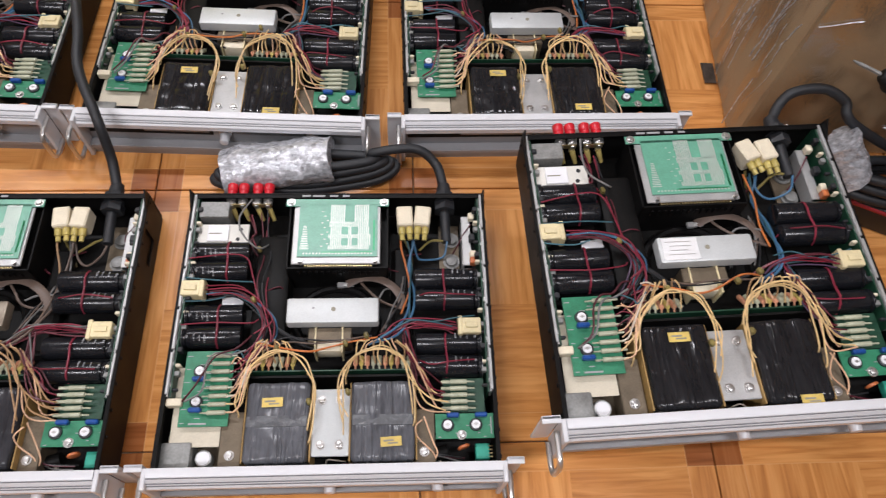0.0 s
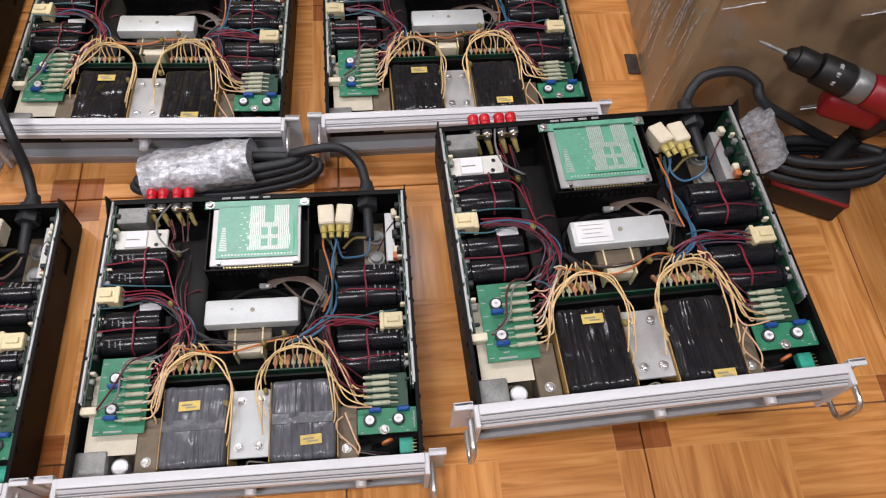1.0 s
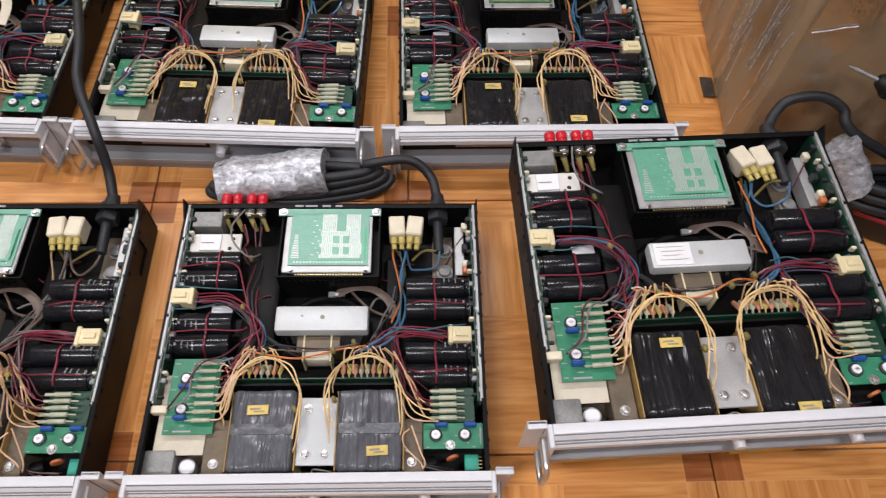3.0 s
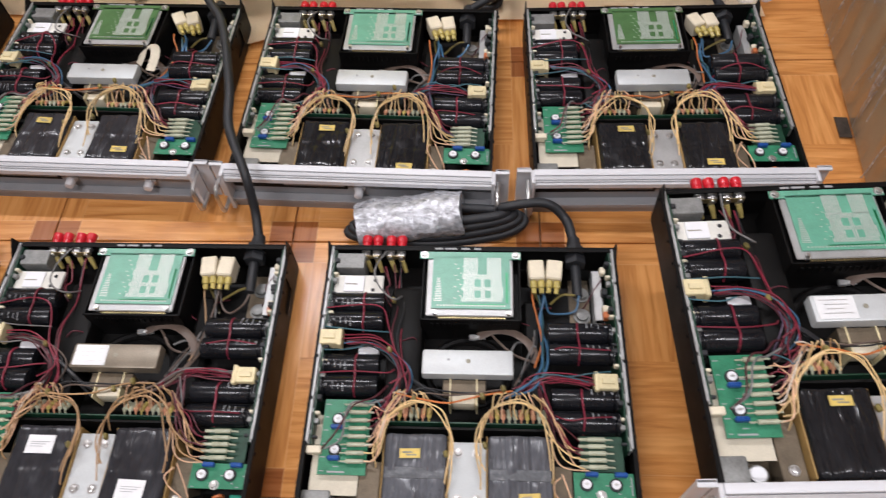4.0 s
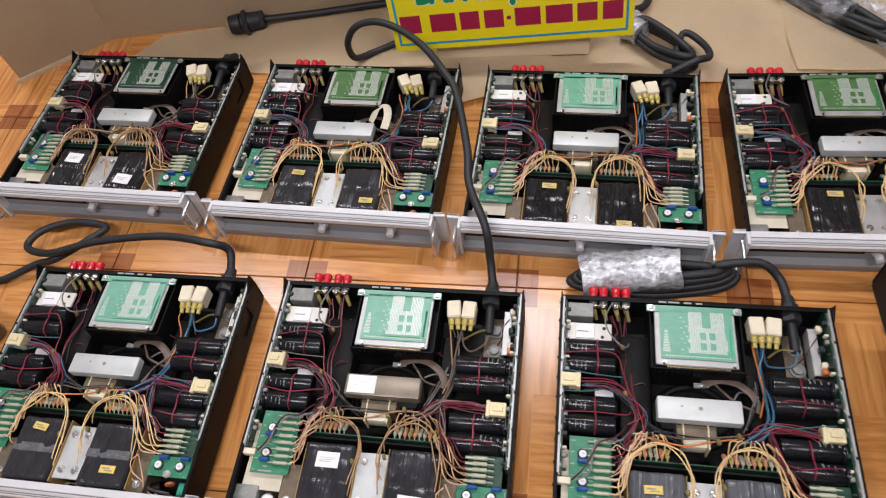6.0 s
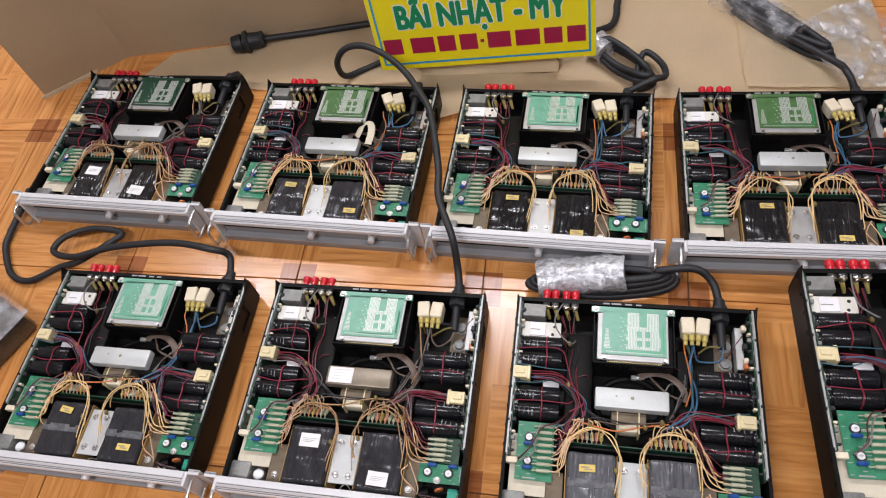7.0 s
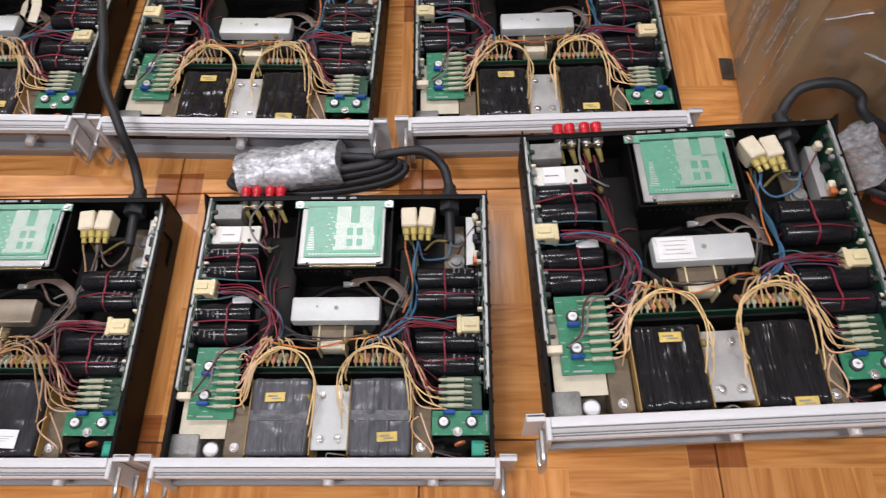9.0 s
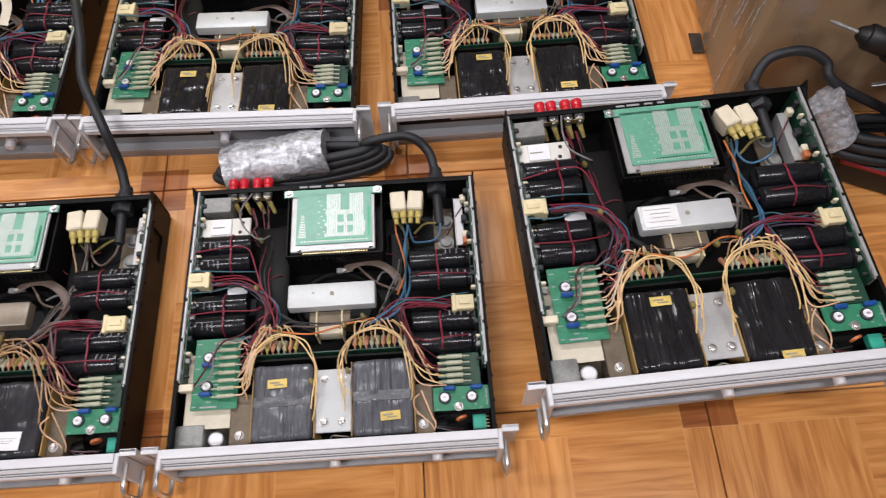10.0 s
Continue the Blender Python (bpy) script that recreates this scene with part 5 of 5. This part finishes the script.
coil_of_cable("black mains cable coiled and bound with clear film", [at("f3", 0.156, 0.438, 0.066), at("f3", 0.145, 0.476, 0.074), (0.150, 0.488, 0.072), (0.085, 0.482, 0.065)],
              turns((-0.014, 0.470, 0), 6, 0.146, 0.030, 4, 0.016, 0.011)[1:], [(-0.140, 0.458, 0.036), (-0.09, 0.466, 0.044), (-0.03, 0.474, 0.050), (0.024, 0.478, 0.056)], "crumpled clear plastic film", 0.040)
coil_of_cable("black mains cable coiled beside the amplifier, bound with film", [at("f4", 0.156, 0.438, 0.066), (0.6785, 0.511, 0.176), (0.697, 0.523, 0.190), (0.740, 0.527, 0.194), (0.775, 0.515, 0.182), (0.797, 0.488, 0.160)],
              turns((0.912, 0.446, 0), -4, 0.105, 0.036, 3, 0.052, 0.020)[1:], [(0.772, 0.470, 0.150), (0.792, 0.455, 0.128), (0.814, 0.436, 0.100)], "crumpled clear plastic film", 0.034)
coil_of_cable("black mains cable bundle lying on cardboard", [at("b3", 0.156, 0.438, 0.066), (0.065, 0.966, 0.070), (0.094, 0.990, 0.060), (0.085, 1.045, 0.045), (0.046, 1.080, 0.040)],
              turns((0.000, 1.055, 0), 138, 0.092, 0.032, 3, 0.018, 0.012)[3:], [(-0.07, 1.115, 0.036), (-0.05, 1.100, 0.036), (-0.035, 1.087, 0.036)], "clear plastic film", 0.036)
coil_of_cable("black mains cable folded inside a clear plastic bag", [at("b4", 0.156, 0.438, 0.066), (0.468, 1.000, 0.068), (0.439, 1.056, 0.056)],
              turns((0.345, 1.185, 0), 138, 0.150, 0.024, 3, 0.020, 0.012)[1:], [(0.385, 1.140, 0.040), (0.34, 1.19, 0.042), (0.29, 1.235, 0.044), (0.22, 1.285, 0.040)], "clear plastic bag", 0.044, BAG)
mains_cable("black mains cable lying on the cardboard sheets", [(-0.945, 1.122, 0.030), (-0.87, 1.147, 0.022), (-0.808, 1.163, 0.019), (-0.658, 1.198, 0.018), (-0.52, 1.225, 0.018), (-0.20, 1.33, 0.018), (-0.04, 1.32, 0.018), (-0.022, 1.26, 0.018), (-0.03, 1.20, 0.018), (-0.07, 1.16, 0.03)], 0.0085)
bm = rod(bmesh.new(), (-0.935, 1.124, 0.032), (-0.988, 1.103, 0.036), 0.019, 0.024, 12, 0.003)
rod(bm, (-0.988, 1.103, 0.036), (-1.014, 1.093, 0.036), 0.024, 0.022, 12, 0.003)
rod(bm, (-0.972, 1.109, 0.034), (-0.982, 1.105, 0.034), 0.030, 0.030, 8, 0.002)
rod(bm, (-0.935, 1.124, 0.032), (-0.946, 1.120, 0.032), 0.021, 0.021, 8, 0.002)
thing("mains_plug", bm, RUBBER, "black rubber mains plug lying on cardboard", "plug")
mains_cable("black mains cable behind the dusty amplifier", [at("b1", 0.156, 0.438, 0.066), at("b1", 0.157, 0.470, 0.045), at("b1", 0.135, 0.476, 0.022), at("b1", 0.06, 0.470, 0.026), at("b1", -0.05, 0.466, 0.028)])
bm = rod(bmesh.new(), (-1.386, 0.600, 0.022), (-1.3945, 0.548, 0.022), 0.019, 0.012, 12, 0.003)
for s in (-1, 1):
    rod(bm, (-1.386 + s * 0.006, 0.60, 0.022), (-1.383 + s * 0.006, 0.622, 0.022), 0.0022)
thing("mains_plug", bm, RUBBER, "black rubber mains plug lying on the floor", "plug")


# sign ------------------------------------------------------------------------
def words(text, size, mat, parent, place, squeeze=1.0, thick=0.0, lift=0.0):
    """Raised lettering; thick makes heavier letters by overlaying shifted copies."""
    data = bpy.data.curves.new("lettering", "FONT")
    data.body, data.size, data.extrude, data.align_x = text, size, 0.0002, "CENTER"
    tmp = new("lettering", data)
    bpy.context.view_layer.update()
    mesh = bpy.data.meshes.new_from_object(tmp.evaluated_get(bpy.context.evaluated_depsgraph_get()))
    bpy.data.objects.remove(tmp)
    bm = bmesh.new()
    for k in range(8 if thick else 1):
        a = k * math.tau / 8
        copy = mesh.copy()
        copy.transform(Matrix.Translation((thick * math.cos(a) / squeeze, thick * math.sin(a), lift + 0.00003 * k)))
        bm.from_mesh(copy)
    return_mesh = bpy.data.meshes.new("lettering")
    bm.to_mesh(return_mesh)
    bm.free()
    return_mesh.materials.append(mat)
    ob = new("lettering", return_mesh)
    ob.parent = parent
    ob.matrix_basis = Matrix.Translation(place) @ Matrix.Diagonal((squeeze, 1, 1, 1))
    return ob


SIGN = pose(-0.317, 1.0125, 0.066, 80, 0, 3.7) @ pose(0, 0, 0, 0, 0, 2.7)
sign = holder("shop_sign", SIGN, "yellow printed foam board sign leaning behind the amplifiers", "sign")
SW, SH = 0.513, 0.345
part("board", box(bmesh.new(), (0, SH / 2, -0.005), (SW, SH, 0.010), 0.0008), SIGNWHITE, sign, "white foam board")
part("printed_face", box(bmesh.new(), (0, SH / 2, 0.0006), (SW - 0.002, SH - 0.002, 0.0008)), SIGNYELLOW, sign, "yellow print")
for x, y, w, h in ((0, 0.016, SW - 0.024, 0.005), (0, SH - 0.016, SW - 0.024, 0.005), (-SW / 2 + 0.014, SH / 2, 0.005, SH - 0.037), (SW / 2 - 0.014, SH / 2, 0.005, SH - 0.037)):
    part("border", box(bmesh.new(), (x, y, 0.0014), (w, h, 0.0006)), SIGNBLUE, sign)
words("BÃI NHẬT - MỸ", 0.081, SIGNWHITE, sign, (0.000, 0.111, 0.0013), 0.695, 0.0056)
words("BÃI NHẬT - MỸ", 0.081, SIGNGREEN, sign, (0.000, 0.111, 0.0020), 0.695, 0.0029)
# contact line: unreadable by design, set as bars
bars = ((-0.222, 0.05), (-0.148, 0.062), (-0.088, 0.046), (-0.034, 0.046), (-0.001, 0.010), (0.040, 0.060), (0.108, 0.062), (0.168, 0.046), (0.222, 0.046))
for x, w in bars:
    part("contact_bar", box(bmesh.new(), (x * 0.96, 0.063, 0.0014), (w * 0.89, 0.008 if w < 0.02 else 0.041, 0.0006)), SIGNRED, sign)

prop = thing("low_carton", box(bmesh.new(), (0, 0.12, 0.056), (0.34, 0.18, 0.090), 0.003), CARD, "low brown carton under the sign", "carton", m=pose(-0.317, 1.000, 0, 0, 0, 3.7))
# cardboard -------------------------------------------------------------------
def card_sheet(name, corners, z, mat, label, seed):
    """A flat sheet of corrugated card, a little bowed, with a visible edge."""
    n = 14
    bm = bmesh.new()
    a, b, c, d = (Vector((*q, 0)) for q in corners)
    grid = []
    for i in range(n + 1):
        row = []
        for j in range(n + 1):
            u, v = i / n, j / n
            p = (a * (1 - u) + b * u) * (1 - v) + (d * (1 - u) + c * u) * v
            edge = 0.006 * noise.noise(Vector((p.x * 9 + seed, p.y * 9, seed)))
            row.append(bm.verts.new((p.x + edge, p.y + edge, z + 0.0015 * (1 + noise.noise(p * 4 + Vector((seed, 0, 0)))))))
        grid.append(row)
    for i in range(n):
        for j in range(n):
            bm.faces.new((grid[i][j], grid[i + 1][j], grid[i + 1][j + 1], grid[i][j + 1]))
    bmesh.ops.solidify(bm, geom=bm.faces[:], thickness=0.004)
    return thing(name, bm, mat, label, "cardboard", "cardboard sheets")


card_sheet("cardboard_sheet", ((-1.015, 0.965), (0.05, 0.965), (0.08, 1.62), (-1.05, 1.14)), 0.005, CARD, "flattened brown cardboard sheet lying on the floor", 1)
card_sheet("cardboard_sheet", ((0.02, 0.962), (0.585, 0.985), (0.555, 1.60), (0.03, 1.66)), 0.010, CARD, "flattened creased cardboard sheet overlapping another", 2)
card_sheet("cardboard_sheet", ((-1.26, 1.005), (-1.015, 1.005), (-1.045, 1.125), (-1.20, 1.09)), 0.005, CARD, "small torn cardboard flap on the floor", 3)
card_sheet("cardboard_sheet", ((-0.415, 0.885), (-0.365, 0.905), (-0.33, 1.06), (-0.55, 1.06)), 0.012, CARD, "torn cardboard scrap between the amplifiers", 4)


card_sheet("cardboard_sheet", ((0.275, 1.000), (0.575, 1.01), (0.55, 1.58), (0.225, 1.62)), 0.0165, CARD, "creased cardboard sheet lying on top of the others", 7)
card_sheet("cardboard_sheet", ((-0.86, 0.985), (-0.22, 0.995), (-0.24, 1.075), (-0.80, 1.085)), 0.0105, CARD, "narrow cardboard strip behind the amplifiers", 9)
bm = bmesh.new()
bmesh.ops.create_grid(bm, x_segments=26, y_segments=30, size=0.5)
for v in bm.verts:
    c = v.co.copy()
    v.co = Vector((c.x * 0.20, c.y * 0.26, 0.026 + 0.018 * abs(noise.noise(c * 5)) + 0.008 * noise.noise(c * 17)))
    v.co += 0.012 * Vector((noise.noise(c * 3 + Vector((4, 0, 0))), noise.noise(c * 3), 0))
bmesh.ops.solidify(bm, geom=bm.faces[:], thickness=0.0006)
thing("plastic_bag", bm, BAG, "crumpled clear plastic bag lying on cardboard", "bag", m=pose(0.520, 1.120, 0, 0, 0, 30))


def carton_wall(bm, p, q, height, lean=0.0):
    p, q = Vector((*p, 0)), Vector((*q, 0))
    mid, way = (p + q) / 2, q - p
    turn = Matrix.Rotation(math.atan2(way.y, way.x), 4, "Z") @ Matrix.Rotation(lean, 4, "X")
    return box(bm, (mid.x, mid.y, height / 2), (way.length, 0.006, height), 0.001, turn)


big = holder("open_carton", pose(0, 0, 0), "large brown cardboard carton standing behind the amplifiers", "carton")
part("side", carton_wall(bmesh.new(), (-1.528, 0.924), (-1.343, 1.082), 0.75), CARD_SHADED, big)
part("side", carton_wall(bmesh.new(), (-1.343, 1.082), (-0.52, 1.240), 0.75), CARD_SHADED, big)
part("torn_edge", noisy(carton_wall(bmesh.new(), (-1.532, 0.916), (-1.41, 1.018), 0.012), 0.003, 50), CARD_EDGE, big, "torn pale edge")

BOX = pose(0.686, 0.560, 0, 0, 0, -1.7)
wrapped = holder("wrapped_carton", BOX, "large brown carton wrapped in clear stretch film", "carton")
part("carton_body", box(bmesh.new(), (0.33, 0.30, 0.32), (0.66, 0.60, 0.64), 0.004), CARD_BOX, wrapped)
bm = bmesh.new()
box(bm, (0.33, 0.30, 0.32), (0.668, 0.608, 0.636), 0.006)
bmesh.ops.subdivide_edges(bm, edges=[e for e in bm.edges if e.calc_length() > 0.1], cuts=24, use_grid_fill=True)
for v in bm.verts:
    v.co += 0.0012 * abs(noise.noise(Vector((v.co.x * 9, v.co.y * 20, v.co.z * 6)))) * Vector((-1, -1, 0))
part("stretch_film", bm, WRAP_THIN, wrapped, "glossy clear stretch film")
# gathered creases in the film, on the two faces that show; pale tubes make their glints
folds = bmesh.new()
pick = random.Random(12)
for i in range(78):
    left = i < 70
    # gathers fan out from the near edge of the carton
    u, z = (0.03 + 0.40 * pick.random() ** 1.3 if left else pick.uniform(0.0, 0.5)), pick.uniform(0.0, 0.45)
    lean, long = (0.35 * (u - 0.12) + pick.uniform(-0.15, 0.15) if left else pick.uniform(0.8, 1.6)), pick.uniform(0.03, 0.13) * (1 if left else 0.35)
    pts, a, b = [], u, z
    for k in range(6):
        pts.append((-0.0065, a, b) if left else (a, -0.0065, b))
        a, b = a + lean * long / 5 + pick.uniform(-0.004, 0.004), b + long / 5 * (1 if left else 0.35)
    one = tube(pts, pick.uniform(0.0004, 0.0013), 5, 3, 0.5)
    tmp = bpy.data.meshes.new("fold")
    one.to_mesh(tmp)
    one.free()
    folds.from_mesh(tmp)
    bpy.data.meshes.remove(tmp)
tagged(part("film_crease", folds, WRAP, wrapped, "gathered creases of clear film with their glints as pale ridges"), kind="stuff")
thing("tape_scrap", noisy(box(bmesh.new(), (0.676, 0.715, 0.004), (0.022, 0.045, 0.002)), 0.002, 60), MOTTLED, "scrap of dark clear tape on the floor", "tape")

# drill -----------------------------------------------------------------------
TIP, TAIL = Vector((0.748, 0.527, 0.255)), Vector((0.972, 0.430, 0.214))
axis = (TAIL - TIP).normalized()


def along(d):
    return TIP + axis * d * 0.92


drill = holder("cordless_drill", pose(0, 0, 0), "red and black cordless drill standing on its battery", "drill")
part("bit", rod(rod(bmesh.new(), along(0), along(0.012), 0.0010, 0.0030, 8), along(0.012), along(0.05), 0.0031, sides=6), GALV, drill, "steel screwdriver bit")
bm = rod(bmesh.new(), along(0.046), along(0.060), 0.008, 0.0155, 20, 0.002)
rod(bm, along(0.060), along(0.095), 0.0185, sides=20, bevel=0.003)
part("chuck", bm, TOOLBLACK, drill, "black keyless chuck")
collar = part("clutch_collar", rod(bmesh.new(), along(0.097), along(0.150), 0.0225, 0.0238, 20, 0.003), TOOLBLACK, drill)
side = axis.cross(Vector((0, 0, 1))).normalized()
face = (Vector((0, 0, 1)) * 0.72 + side * 0.70).normalized()
for i, text in enumerate(("20", "18", "16")):
    q = (Matrix.Rotation(radians(-32 + 32 * i), 3, axis) @ face).normalized()
    o = words(text, 0.0075, SIGNWHITE, collar, (0, 0, 0))
    m3 = Matrix((axis.cross(q).normalized() * 1.0, axis * 1.0, q)).transposed().to_4x4()
    o.matrix_basis = Matrix.Translation(along(0.128) + q * 0.0234) @ m3 @ pose(0, 0, 0, 0, 0, 180)
part("gear_case", rod(bmesh.new(), along(0.151), along(0.178), 0.0238, 0.0245, 20, 0.003), TOOLGREY, drill, "grey cast gear case")
bm = rod(bmesh.new(), along(0.178), along(0.255), 0.0255, 0.025, 20, 0.006)
part("motor_body", bm, TOOLRED, drill, "red motor housing")
root = along(0.180) - Vector((0, 0, 0.036))
way = Matrix.Rotation(math.atan2(axis.y, axis.x), 4, "Z")
part("grip_root", box(bmesh.new(), tuple(root), (0.085, 0.040, 0.044), 0.010, way, 3), TOOLRED, drill, "red moulding under the gear case")
hd = along(0.245)
part("grip", tube([tuple(hd), (hd.x - 0.020, hd.y + 0.004, 0.17), (0.945, 0.462, 0.13), (0.915, 0.440, 0.06)], 0.016, 14, 6), TOOLBLACK, drill, "black rubber grip")
part("trigger", box(bmesh.new(), (hd.x - 0.032, hd.y + 0.030, 0.195), (0.014, 0.012, 0.03), 0.003), TOOLBLACK, drill)
ang = math.atan2(axis.y, axis.x)
bm = box(bmesh.new(), (0, 0, 0.029), (0.120, 0.070, 0.056), 0.006, segments=2)
batt = part("battery", bm, TOOLBLACK, drill, "black battery with a red band")
batt.matrix_basis = pose(0.905, 0.432, 0, 0, 0, math.degrees(ang))
part("battery_band", box(bmesh.new(), (0, 0, 0.050), (0.122, 0.072, 0.010), 0.003), TOOLRED, batt)

# things at the edge ------------------------------------------------------------
# stand-in block for an unidentified dark shape on the right
bm = noisy(box(bmesh.new(), (1.245, 0.22, 0.17), (0.44, 0.50, 0.34), 0.03, Matrix.Rotation(radians(-12), 4, "Z"), 3), 0.006, 8)
thing("equipment_bag", bm, CASEBLACK, "indistinct matt black shape at the right edge, built as a rounded block", "bag")
tray = holder("plastic_tub", pose(-1.375, 0.185, 0, 0, 0, -24), "dark mottled plastic tub with a clear lid rim", "tub")
part("tub_body", noisy(box(bmesh.new(), (0, 0, 0.035), (0.24, 0.28, 0.066), 0.012, segments=2), 0.002, 20), MOTTLED, tray)
part("tub_rim", box(bmesh.new(), (0, 0, 0.071), (0.262, 0.302, 0.003), 0.001), BAG, tray, "clear plastic rim")

# floor -----------------------------------------------------------------------
FLOOR = pose(0.5686, 0.070, 0, 0, 0, 2.0)
base = thing("floor", box(bmesh.new(), (-0.55, 0.45, -0.031), (7.5, 7.5, 0.05)), GROUT, "floor of glossy wood-print tiles with dark corner squares", "floor", kind="structure", m=FLOOR)


def tile_mesh():
    bm = bmesh.new()
    s = TILE / 2 - 0.0011
    box(bm, (0, 0, -0.004), (2 * s, 2 * s, 0.008))
    top = [e for e in bm.edges if all(v.co.z > -0.001 for v in e.verts)]
    bmesh.ops.bevel(bm, geom=top, offset=0.0009, segments=1, affect="EDGES", profile=0.5)
    return to_mesh("tile", bm, TILES, 0)


one = tile_mesh()
for i in range(-9, 7):
    for j in range(-7, 9):
        q = new("tile", one)
        q.parent = base
        q.matrix_basis = pose((i + 0.5) * TILE, (j + 0.5) * TILE, 0, 0, 0, 90 * ((i * 3 + j * 5) % 4))
